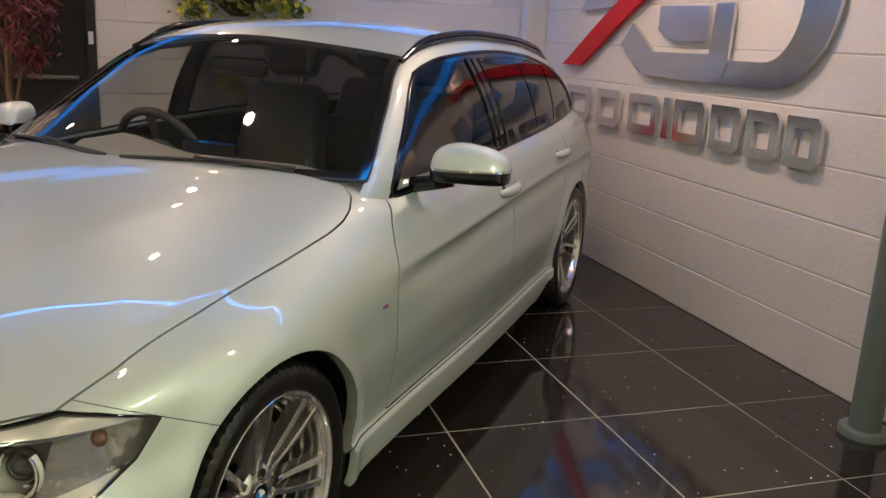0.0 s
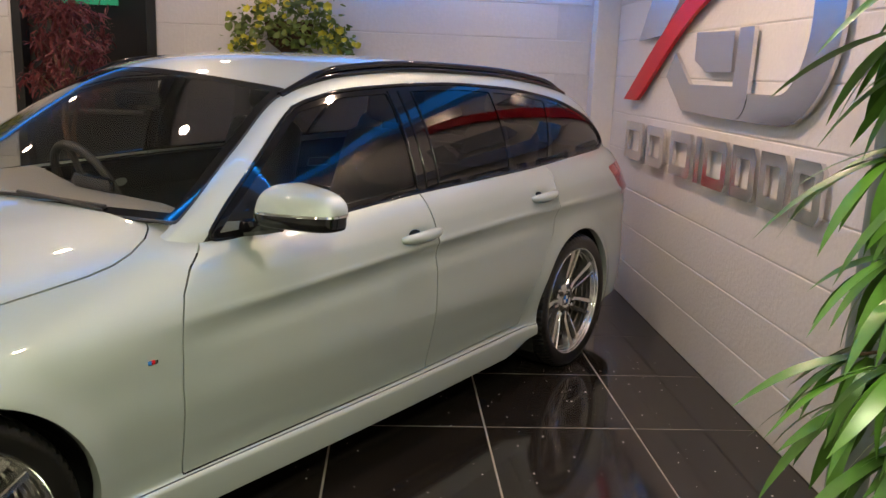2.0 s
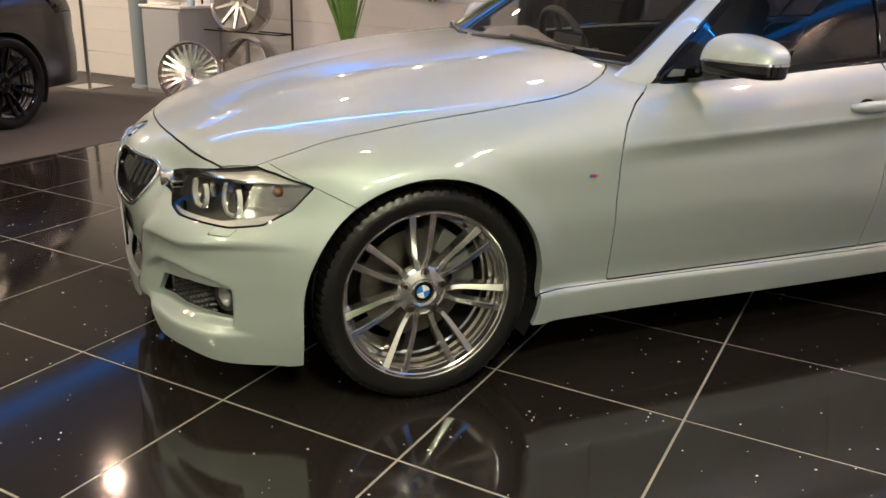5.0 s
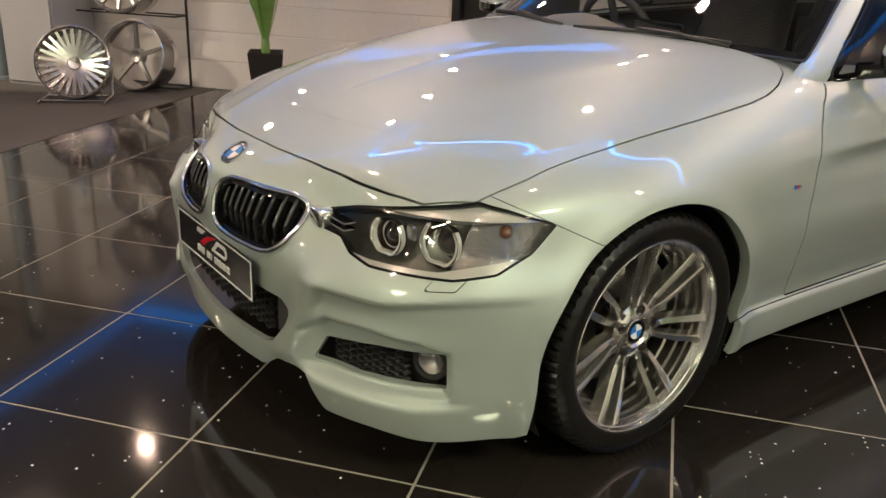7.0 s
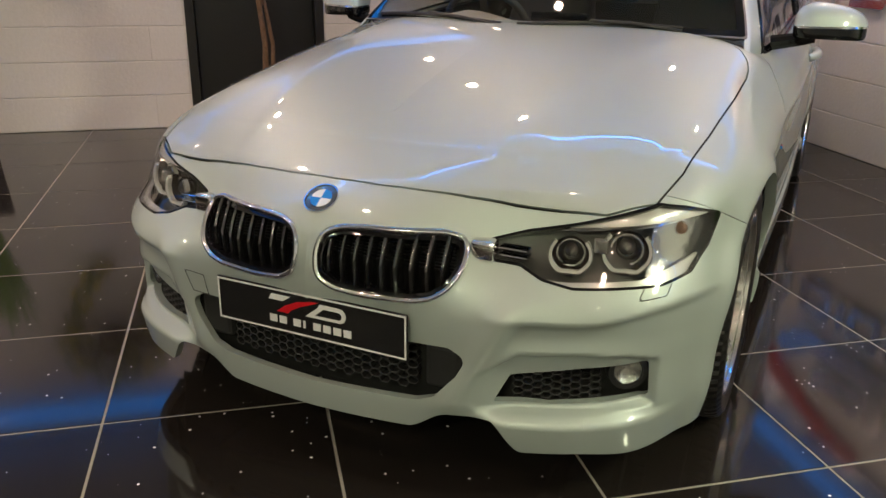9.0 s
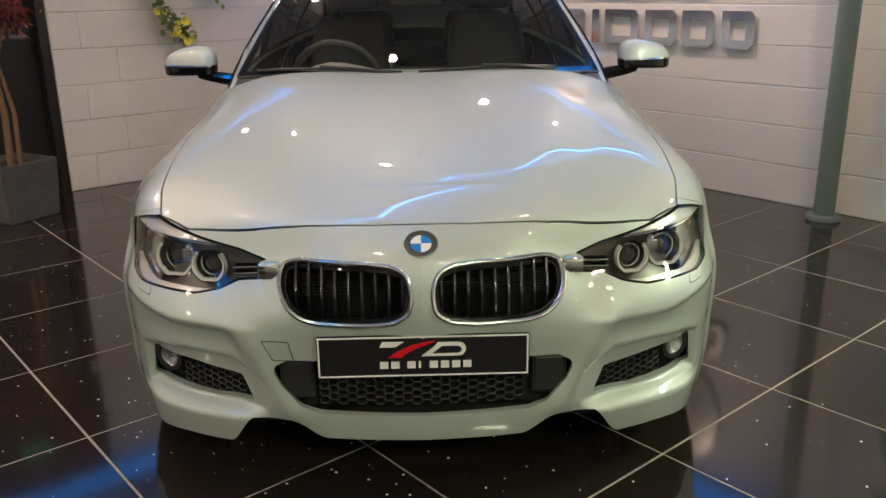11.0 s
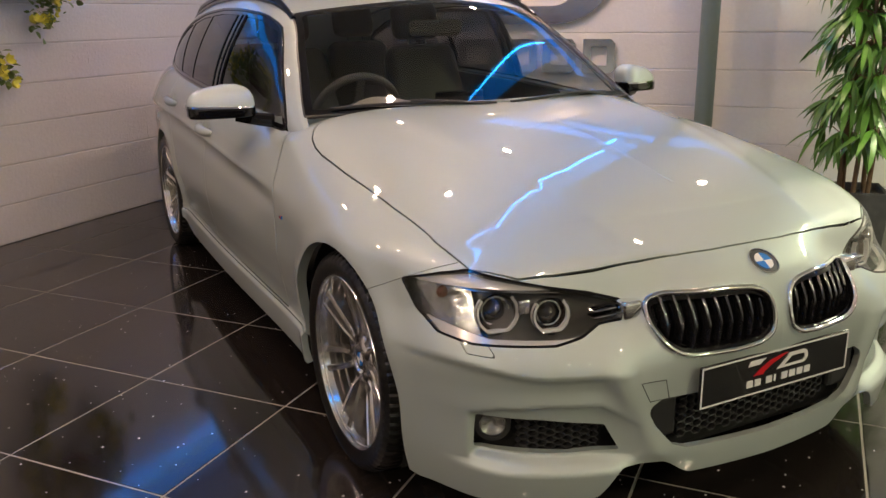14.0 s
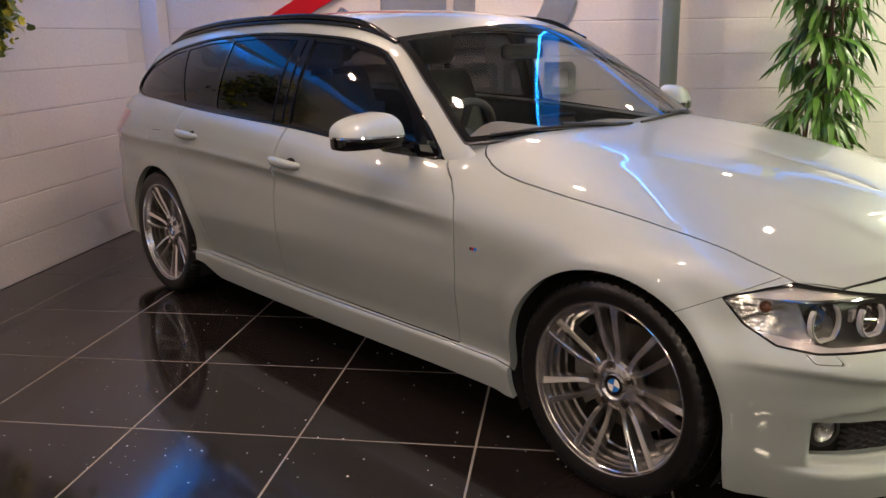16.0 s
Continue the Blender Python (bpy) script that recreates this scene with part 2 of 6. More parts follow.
def part(name, bm, mat, parent=None, label="", m=None, smooth=None):
    """Links a bmesh as one mesh object under a thing."""
    mesh = bpy.data.meshes.new(name)
    bmesh.ops.recalc_face_normals(bm, faces=bm.faces)
    bm.to_mesh(mesh)
    bm.free()
    if smooth:
        for p in mesh.polygons:
            p.use_smooth = True
        mesh.set_sharp_from_angle(angle=radians(smooth))
    return link(name, mesh, mat, parent, label, m)


def thing(name, label, category, m=None, group="", kind=""):
    ob = new(name)
    if m is not None:
        ob.matrix_basis = m
    return tagged(ob, label, category, group, kind)


def box(x0, x1, y0, y1, z0, z1, bevel=0.0, segments=2, bm=None):
    bm = bm or bmesh.new()
    made = bmesh.ops.create_cube(bm, size=1, matrix=Matrix.LocRotScale(((x0 + x1) / 2, (y0 + y1) / 2, (z0 + z1) / 2), None, (x1 - x0, y1 - y0, z1 - z0)))
    if bevel:
        edges = list({e for v in made["verts"] for e in v.link_edges})
        bmesh.ops.bevel(bm, geom=edges, offset=bevel, segments=segments, affect="EDGES", profile=0.5)
    return bm


def lathe(profile, n=48, bm=None, m=None, closed=False, wave=None, caps=True):
    """Turns (radius, height) rows about z."""
    bm = bm or bmesh.new()
    rings = []
    for k, (r, h) in enumerate(profile):
        ring = []
        for i in range(n):
            a = 2 * math.pi * i / n
            rr = r + (wave(k, i) if wave else 0)
            co = Vector((rr * math.cos(a), rr * math.sin(a), h))
            ring.append(bm.verts.new(m @ co if m else co))
        rings.append(ring)
    pairs = list(zip(rings, rings[1:] + rings[:1])) if closed else list(zip(rings, rings[1:]))
    for a, b in pairs:
        for i in range(n):
            bm.faces.new((a[i], a[(i + 1) % n], b[(i + 1) % n], b[i]))
    if not closed and caps:
        for ring, (r, h) in ((rings[0], profile[0]), (rings[-1], profile[-1])):
            if r > 1e-4:
                bm.faces.new(ring)
    return bm


def tube(points, radius, n=8, bm=None, taper=None):
    """A round bar along points."""
    bm = bm or bmesh.new()
    pts = [Vector(p) for p in points]
    rings = []
    side = None
    for i, p in enumerate(pts):
        d = (pts[min(i + 1, len(pts) - 1)] - pts[max(i - 1, 0)]).normalized()
        if side is None:
            side = d.orthogonal().normalized()
        side = (side - d * side.dot(d)).normalized()
        up = d.cross(side)
        r = taper(i / (len(pts) - 1)) if taper else radius
        rings.append([bm.verts.new(p + r * (math.cos(2 * math.pi * k / n) * side + math.sin(2 * math.pi * k / n) * up)) for k in range(n)])
    for a, b in zip(rings, rings[1:]):
        for k in range(n):
            bm.faces.new((a[k], a[(k + 1) % n], b[(k + 1) % n], b[k]))
    bm.faces.new(rings[0][::-1])
    bm.faces.new(rings[-1])
    return bm


def slab(outline, z0, z1, bm=None, m=None, holes=()):
    """Extrudes a flat outline of (x, y) from z0 to z1; holes are inner outlines."""
    bm = bm or bmesh.new()
    fix = (lambda v: m @ Vector(v)) if m else (lambda v: Vector(v))
    loops = [outline, *holes]
    edges, rings = [], []
    for pts in loops:
        vs = [bm.verts.new(fix((x, y, z1))) for x, y in pts]
        rings.append(vs)
        edges += [bm.edges.new((vs[i], vs[(i + 1) % len(vs)])) for i in range(len(vs))]
    top = bmesh.ops.triangle_fill(bm, use_beauty=True, use_dissolve=False, edges=edges)["geom"]
    faces = [g for g in top if isinstance(g, bmesh.types.BMFace)]
    made = bmesh.ops.extrude_face_region(bm, geom=faces)
    low = [g for g in made["geom"] if isinstance(g, bmesh.types.BMVert)]
    shift = fix((0, 0, z0)) - fix((0, 0, z1))
    bmesh.ops.translate(bm, verts=low, vec=shift)
    return bm


def arc(cx, cy, r, a0, a1, n=16, ry=None):
    return [(cx + r * math.cos(radians(a0 + (a1 - a0) * i / n)), cy + (ry or r) * math.sin(radians(a0 + (a1 - a0) * i / n))) for i in range(n + 1)]

# ---- structure ----
PITCH, X_WALL, Y_WALL, X_FLOOR, X_FAR, Y_NEAR = 0.595, 1.085, 2.74, -4.87, -9.5, -6.2
floor = part("floor", box(X_FAR, X_WALL, Y_NEAR, Y_WALL, -0.14, -0.0012), GROUT)
tagged(floor, "polished black granite tile floor with pale grout", "floor", kind="structure")
grey_floor = part("floor_grey", box(X_FAR, X_FLOOR, Y_NEAR, Y_WALL, -0.0010, 0.003), CARPET)
tagged(grey_floor, "plain dark grey floor beyond the tiles", "floor", kind="structure")
ceiling = part("ceiling", box(X_FAR, X_WALL, Y_NEAR, Y_WALL, CEIL, CEIL + 0.12), CEILING)
tagged(ceiling, "plain painted ceiling with recessed downlights", "ceiling", kind="structure")
DOOR0, DOOR1, DOOR_H = -2.91, -1.985, 2.06


def wall_core(name, boxes, label):
    bm = bmesh.new()
    for b in boxes:
        box(*b, bm=bm)
    return tagged(part(name, bm, JOINT), label, "wall", kind="structure")


wall_north = wall_core("wall_north", [(X_FAR, DOOR0, Y_WALL, Y_WALL + 0.2, -0.14, CEIL), (DOOR1, X_WALL, Y_WALL, Y_WALL + 0.2, -0.14, CEIL),
                                      (DOOR0, DOOR1, Y_WALL, Y_WALL + 0.2, DOOR_H, CEIL)], "pale painted blockwork wall with recessed joints")
wall_east = wall_core("wall_east", [(X_WALL, X_WALL + 0.2, Y_NEAR, Y_WALL + 0.2, -0.14, CEIL)], "pale painted blockwork wall carrying the sign")
wall_south = wall_core("wall_south", [(X_FAR, X_WALL + 0.2, Y_NEAR - 0.2, Y_NEAR, -0.14, CEIL)], "plain painted wall")
wall_west = wall_core("wall_west", [(X_FAR - 0.2, X_FAR, Y_NEAR - 0.2, Y_WALL + 0.2, -0.14, CEIL)], "plain painted wall")
corner_pier = part("pier", box(0.93, X_WALL - 0.001, Y_WALL - 0.13, Y_WALL - 0.001, 0, CEIL, 0.006), BLOCK)
tagged(corner_pier, "narrow painted boxing in the wall corner", "pier", kind="structure")
bulkhead = part("bulkhead", box(-5.95, -5.78, Y_NEAR, Y_WALL, 2.02, CEIL, 0.004), CEILING)
tagged(bulkhead, "plain boxed beam under the ceiling", "beam", kind="structure")
# blue strips round the tops of the two walls
for name, b in (("led_strip", (-5.72, X_WALL - 0.14, Y_WALL - 0.11, Y_WALL - 0.08, 2.05, 2.17)), ("led_strip", (X_WALL - 0.11, X_WALL - 0.08, Y_NEAR, Y_WALL - 0.16, 2.05, 2.17)),
                ("led_strip", (-5.765, -5.73, Y_NEAR, Y_WALL - 0.06, 2.05, 2.17))):
    strip = thing(name, "glowing blue light strip along the top of the wall", "light strip", kind="structure")
    part("diffuser", box(*b, 0.006), LED_DIM if b[0] == -5.765 else LED, strip)
    long_x = b[1] - b[0] > 1
    if b[0] == -5.765:
        part("rail", box(-5.78, -5.765, b[2], b[3], b[4] - 0.01, b[5] + 0.01), WHITE_PLASTIC, strip)
        continue
    rail = (b[0], b[1], b[3], b[3] + 0.08, b[4] + 0.055, b[4] + 0.065) if long_x else (b[1], b[1] + 0.08, b[2], b[3], b[4] + 0.055, b[4] + 0.065)
    part("rail", box(*rail), WHITE_PLASTIC, strip)
line = thing("led_strip", "thin glowing blue light strip set in the ceiling", "light strip", kind="structure")
part("diffuser", box(-4.4, 1.04, -0.76, -0.60, CEIL - 0.012, CEIL + 0.01, 0.003), LED_PANEL, line)
part("led_line", box(-4.4, 1.04, -0.585, -0.572, CEIL - 0.016, CEIL + 0.01, 0.003), LED_LINE, line)
for side in (-0.77, -0.598, -0.560):
    part("rail", box(-4.4, 1.04, side, side + 0.008, CEIL - 0.014, CEIL + 0.01), WHITE_PLASTIC, line)
# unseen extra strip added for the corner's blue glow, with a lip shielding it
corner_line = thing("led_strip", "added blue strip, out of view, that washes the wall corner", "light strip", kind="structure")
part("diffuser", box(-0.75, 0.90, Y_WALL - 0.070, Y_WALL - 0.055, 2.036, 2.048, 0.003), LED_CORNER, corner_line)
part("fascia", box(-0.75, 0.90, Y_WALL - 0.090, Y_WALL - 0.083, 1.996, 2.048), WHITE_PLASTIC, corner_line, "added white lip that keeps the strip out of the floor's mirror")
part("rail", box(-0.75, 0.90, Y_WALL - 0.090, Y_WALL - 0.004, 2.0482, 2.056), WHITE_PLASTIC, corner_line)
for x, y in SPOTS:
    light = thing("downlight", "small round recessed ceiling downlight", "light", pose(x, y, CEIL), "ceiling downlights", "structure")
    part("bezel", lathe([(0.030, -0.001), (0.034, -0.008), (0.044, -0.008), (0.048, 0.0), (0.048, 0.01)], 20, closed=True), WHITE_PLASTIC, light)
    part("glow", lathe([(0.0001, -0.004), (0.029, -0.004), (0.029, -0.002)], 16), LAMP_GLOW, light)
# batten bodies for the assumed tube lights, all out of view
for x, y in TUBES:
    light = thing("tube_light", "assumed white batten tube light on the ceiling, out of view", "light", pose(x, y, CEIL), "tube lights", "structure")
    light.rotation_euler = (0, 0, radians(90 if -1 < x else 0))
    part("body", box(-0.31, 0.31, -0.05, 0.05, -0.04, 0, 0.005), WHITE_PLASTIC, light)
    part("tube", tube([(-0.28, 0, -0.055), (0.28, 0, -0.055)], 0.013, 10), TUBE_GLOW, light)

# ---- car ----


def cubic(knots, values, at):
    """Natural cubic spline through rows of values at knots."""
    k, v, t = np.asarray(knots, float), np.asarray(values, float), np.asarray(at, float)
    v = v.reshape(len(k), -1)
    n, h = len(k), np.diff(k)
    a = np.zeros((n, n))
    r = np.zeros_like(v)
    a[0, 0] = a[-1, -1] = 1
    for i in range(1, n - 1):
        a[i, i - 1], a[i, i], a[i, i + 1] = h[i - 1], 2 * (h[i - 1] + h[i]), h[i]
        r[i] = 6 * ((v[i + 1] - v[i]) / h[i] - (v[i] - v[i - 1]) / h[i - 1])
    m = np.linalg.solve(a, r)
    i = np.clip(np.searchsorted(k, t, "right") - 1, 0, n - 2)
    hh, u = h[i][:, None], t[:, None]
    a0, a1 = k[i + 1][:, None] - u, u - k[i][:, None]
    return m[i] * a0 ** 3 / (6 * hh) + m[i + 1] * a1 ** 3 / (6 * hh) + (v[i] / hh - m[i] * hh / 6) * a0 + (v[i + 1] / hh - m[i + 1] * hh / 6) * a1


def easing(rows, at):
    """Monotone smooth curve through (position, value) rows."""
    rows = sorted(rows)
    x, y = np.array(rows, float).T
    at = np.clip(np.asarray(at, float), x[0], x[-1])
    h, d = np.diff(x), np.diff(y) / np.diff(x)
    m = np.zeros(len(x))
    m[0], m[-1] = d[0], d[-1]
    for i in range(1, len(x) - 1):
        if d[i - 1] * d[i] > 0:
            w1, w2 = 2 * h[i] + h[i - 1], h[i] + 2 * h[i - 1]
            m[i] = (w1 + w2) / (w1 / d[i - 1] + w2 / d[i])
    i = np.clip(np.searchsorted(x, at, "right") - 1, 0, len(x) - 2)
    t = (at - x[i]) / h[i]
    return (2 * t ** 3 - 3 * t ** 2 + 1) * y[i] + (t ** 3 - 2 * t ** 2 + t) * h[i] * m[i] + (3 * t ** 2 - 2 * t ** 3) * y[i + 1] + (t ** 3 - t ** 2) * h[i] * m[i + 1]


def ramp(x, a, b):
    t = np.clip((x - a) / (b - a), 0, 1)
    return t * t * (3 - 2 * t)


def inside(u, w, outline, r=0.0):
    """Signed distance of points (u, w) to an outline, below nought inside; r rounds its corners off."""
    p = np.stack([u, w], -1)
    o = np.array(outline, float)
    d = np.full(len(p), 1e9)
    sign = np.ones(len(p))
    for a, b in zip(o, np.roll(o, -1, 0)):
        e, q = b - a, p - a
        t = np.clip(q @ e / (e @ e), 0, 1)
        d = np.minimum(d, ((q - t[:, None] * e) ** 2).sum(-1))
        up = (a[1] <= p[:, 1]) & (b[1] > p[:, 1])
        dn = (a[1] > p[:, 1]) & (b[1] <= p[:, 1])
        cr = e[0] * q[:, 1] - e[1] * q[:, 0]
        sign = np.where((up & (cr > 0)) | (dn & (cr < 0)), -sign, sign)
    return sign * np.sqrt(d) - r


class Skin:
    """A triangle sheet with normals and the way round the car of each point."""

    def __init__(self, v, n, a, f):
        self.v, self.n, self.a, self.f = v, n, a, f

    def tidy(self):
        used, back = np.unique(self.f, return_inverse=True)
        return Skin(self.v[used], self.n[used], self.a[used], back.reshape(-1, 3))

    def split(self, g):
        """Cuts along g = 0: the piece where g is below nought, and the rest."""
        g = np.where(np.abs(g) < 1e-5, 1e-5, g)
        s = g[self.f] < 0
        c = s.sum(1)
        fin, fout = [self.f[c == 3]], [self.f[c == 0]]
        v, n, a = [self.v], [self.n], [self.a]
        mixed = self.f[(c == 1) | (c == 2)]
        if len(mixed):
            sm = g[mixed] < 0
            one = sm.sum(1) == 1
            lone = np.where(one, sm.argmax(1), (~sm).argmax(1))
            i = np.arange(len(mixed))
            p, q, r = mixed[i, lone], mixed[i, (lone + 1) % 3], mixed[i, (lone + 2) % 3]
            ends = np.concatenate([np.stack([p, q], 1), np.stack([p, r], 1)])
            ends.sort(1)
            keys, back = np.unique(ends, axis=0, return_inverse=True)
            back = back.ravel()
            t = (g[keys[:, 0]] / (g[keys[:, 0]] - g[keys[:, 1]]))[:, None]
            for store, source in ((v, self.v), (n, self.n), (a, self.a)):
                t2 = t if source.ndim == 2 else t[:, 0]
                store.append(source[keys[:, 0]] * (1 - t2) + source[keys[:, 1]] * t2)
            base = len(self.v)
            c1, c2 = back[: len(i)] + base, back[len(i):] + base
            tip = np.stack([p, c1, c2], 1)
            rest = np.concatenate([np.stack([c1, q, r], 1), np.stack([c1, r, c2], 1)])
            two = np.concatenate([one, one])
            fin += [tip[one], rest[~two]]
            fout += [tip[~one], rest[two]]
        v, n, a = (np.concatenate(k) for k in (v, n, a))
        return Skin(v, n, a, np.concatenate(fin)).tidy(), Skin(v, n, a, np.concatenate(fout)).tidy()

    def moved(self, by):
        return Skin(self.v + self.n * by, self.n, self.a, self.f)


def sheet(points, arcs):
    """A grid of points as a skin with smooth normals."""
    nu, nv = points.shape[:2]
    du, dv = np.gradient(points, axis=0), np.gradient(points, axis=1)
    n = np.cross(du, dv)
    n /= np.linalg.norm(n, axis=-1, keepdims=True) + 1e-12
    i = np.arange(nu * nv).reshape(nu, nv)
    a, b, c, d = i[:-1, :-1].ravel(), i[1:, :-1].ravel(), i[1:, 1:].ravel(), i[:-1, 1:].ravel()
    return Skin(points.reshape(-1, 3), n.reshape(-1, 3), np.repeat(arcs, nv), np.concatenate([np.stack([a, b, c], 1), np.stack([a, c, d], 1)]))


def skin_mesh(name, skin, sides, rim=0.012, thick=False):
    """A mesh of the skin on one side (1 left, -1 right) or both, with its edges turned inwards."""
    verts, faces, normals = [], [], []
    base = 0
    for side in sides:
        v, n, f = skin.v * (1, side, 1), skin.n * (1, side, 1), skin.f if side > 0 else skin.f[:, ::-1]
        verts.append(v)
        faces.append(f + base)
        normals.append(n[f].reshape(-1, 3))
        base += len(v)
        if rim:
            e = np.concatenate([f[:, [0, 1]], f[:, [1, 2]], f[:, [2, 0]]])
            key = np.sort(e, 1)
            _, first, count = np.unique(key, axis=0, return_index=True, return_counts=True)
            e = e[first[count == 1]]
            e = e[~((np.abs(v[e[:, 0], 1]) < 2e-4) & (np.abs(v[e[:, 1], 1]) < 2e-4))]
            if len(e):
                p, q = v[e[:, 0]], v[e[:, 1]]
                quad = np.stack([q, p, p - n[e[:, 0]] * rim, q - n[e[:, 1]] * rim], 1)
                k = np.arange(len(e))[:, None] * 4 + base
                fr = np.concatenate([k + [0, 1, 2], k + [0, 2, 3]])
                fn = np.cross(quad[:, 1] - quad[:, 0], quad[:, 2] - quad[:, 0])
                fn /= np.linalg.norm(fn, axis=1, keepdims=True) + 1e-12
                verts.append(quad.reshape(-1, 3))
                faces.append(fr)
                normals.append(np.repeat(np.concatenate([fn, fn]), 3, axis=0))
                base += 4 * len(e)
    verts, faces, normals = np.concatenate(verts), np.concatenate(faces), np.concatenate(normals)
    mesh = bpy.data.meshes.new(name)
    mesh.from_pydata(verts.tolist(), [], faces.tolist())
    mesh.polygons.foreach_set("use_smooth", np.ones(len(faces), bool))
    if len(mesh.loops) == len(normals):
        mesh.normals_split_custom_set(normals.tolist())
    mesh.update()
    return mesh


# half outline at waist height, from the nose round the left side to the tail
OUTLINE = [(0.780, 0), (0.770, 0.18), (0.744, 0.34), (0.700, 0.505), (0.632, 0.650), (0.530, 0.757), (0.300, 0.854), (0, 0.883), (-0.42, 0.872),
           (-1.0, 0.874), (-1.7, 0.876), (-2.4, 0.864), (-2.81, 0.860), (-3.2, 0.838), (-3.50, 0.778), (-3.70, 0.64), (-3.79, 0.34), (-3.81, 0)]
_o = np.array([(x, -y) for x, y in OUTLINE[2:0:-1]] + OUTLINE + [(x, -y) for x, y in OUTLINE[-2:-4:-1]])
_k = np.concatenate([[0], np.cumsum(np.linalg.norm(np.diff(_o, axis=0), axis=1))])
_k -= _k[2]
ARC_END = _k[-3]
ARC = np.linspace(0, ARC_END, 4000)
OUT = cubic(_k, _o, ARC)
STATION = _k[2:-2]


def arc_of(x, y):
    return ARC[((OUT - (x, y)) ** 2).sum(1).argmin()]


# lines along the body: (station, outward shift) and (station, height)
LINES = (
    (((0, -0.012), (5, -0.03), (8, -0.045), (12, -0.04), (17, -0.05)), ((0, 0.13), (17, 0.13))),
    (((0, 0), (5, -0.006), (8, -0.026), (12, -0.02), (17, -0.01)), ((0, 0.25), (17, 0.25))),
    (((0, -0.010), (3, -0.004), (6, -0.004), (7, 0), (8, -0.022), (11, -0.024), (12, -0.004), (17, 0)), ((0, 0.37), (17, 0.37))),
    (((0, 0.002), (2, -0.006), (6, 0), (17, 0)), ((0, 0.50), (17, 0.52))),
    (((0, -0.012), (1, -0.018), (2, -0.052), (2.6, -0.078), (3.5, -0.072), (5, -0.048), (6, -0.022), (7, -0.006), (8, 0), (17, -0.01)), ((0, 0.595), (8, 0.60), (10, 0.65), (17, 0.66))),
    (((0, -0.05), (1, -0.058), (2, -0.10), (3, -0.118), (4, -0.108), (5, -0.086), (6, -0.046), (7, -0.018), (8, -0.004), (9, 0.002), (13, 0.002), (17, -0.03)),
     ((0, 0.668), (2, 0.661), (4, 0.673), (6, 0.70), (8, 0.712), (9, 0.74), (10, 0.778), (11, 0.792), (17, 0.80))),
    (((0, -0.140), (2, -0.15), (3, -0.165), (4, -0.168), (5, -0.155), (6, -0.105), (7, -0.075), (8, -0.055), (9, -0.012), (12, -0.02), (14, -0.04), (17, -0.06)),
     ((0, 0.720), (2, 0.717), (3, 0.716), (4, 0.718), (5, 0.725), (6, 0.752), (7, 0.775), (8, 0.806), (9, 0.815), (10, 0.85), (11, 0.868), (14, 0.90), (17, 0.90))),
    (((0, -0.28), (3, -0.27), (5, -0.24), (6, -0.175), (7, -0.16), (8, -0.145), (9, -0.084), (10, -0.082), (11, -0.088), (12, -0.098), (13, -0.118), (17, -0.12)),
     ((0, 0.785), (3, 0.776), (5, 0.771), (6, 0.786), (7, 0.816), (8, 0.870), (9, 0.908), (10, 0.954), (11, 0.978), (13, 1.005), (17, 1.0))),
)
SPINE_X = ((0, 0.36), (3, 0.28), (5, 0.16), (6, 0.06), (7, -0.1), (8, -0.45), (9, -1.0), (10, -1.7), (11, -2.4), (12, -2.81), (13, -3.1), (14, -3.3), (17, -3.6))
SPINE_Z = ((-3.8, 1.03), (-1.5, 1.03), (-0.55, 0.984), (-0.3, 0.957), (0, 0.913), (0.3, 0.850), (0.5, 0.786), (0.64, 0.722))
BONNET_CROWN = 4.0
BONNET_TOP = ((-0.9, 1.0), (-0.55, 0.984), (-0.3, 0.957), (0, 0.913), (0.3, 0.850), (0.5, 0.786), (0.64, 0.722), (0.80, 0.63))
BONNET_EDGE = ((-0.9, 0.95), (-0.55, 0.912), (-0.40, 0.882), (-0.25, 0.860), (0.077, 0.822), (0.365, 0.778), (0.50, 0.740), (0.62, 0.700), (0.80, 0.60))
ARCH_R, ARCH_Z, FRONT_X, REAR_X = 0.357, 0.325, 0.006, -2.812


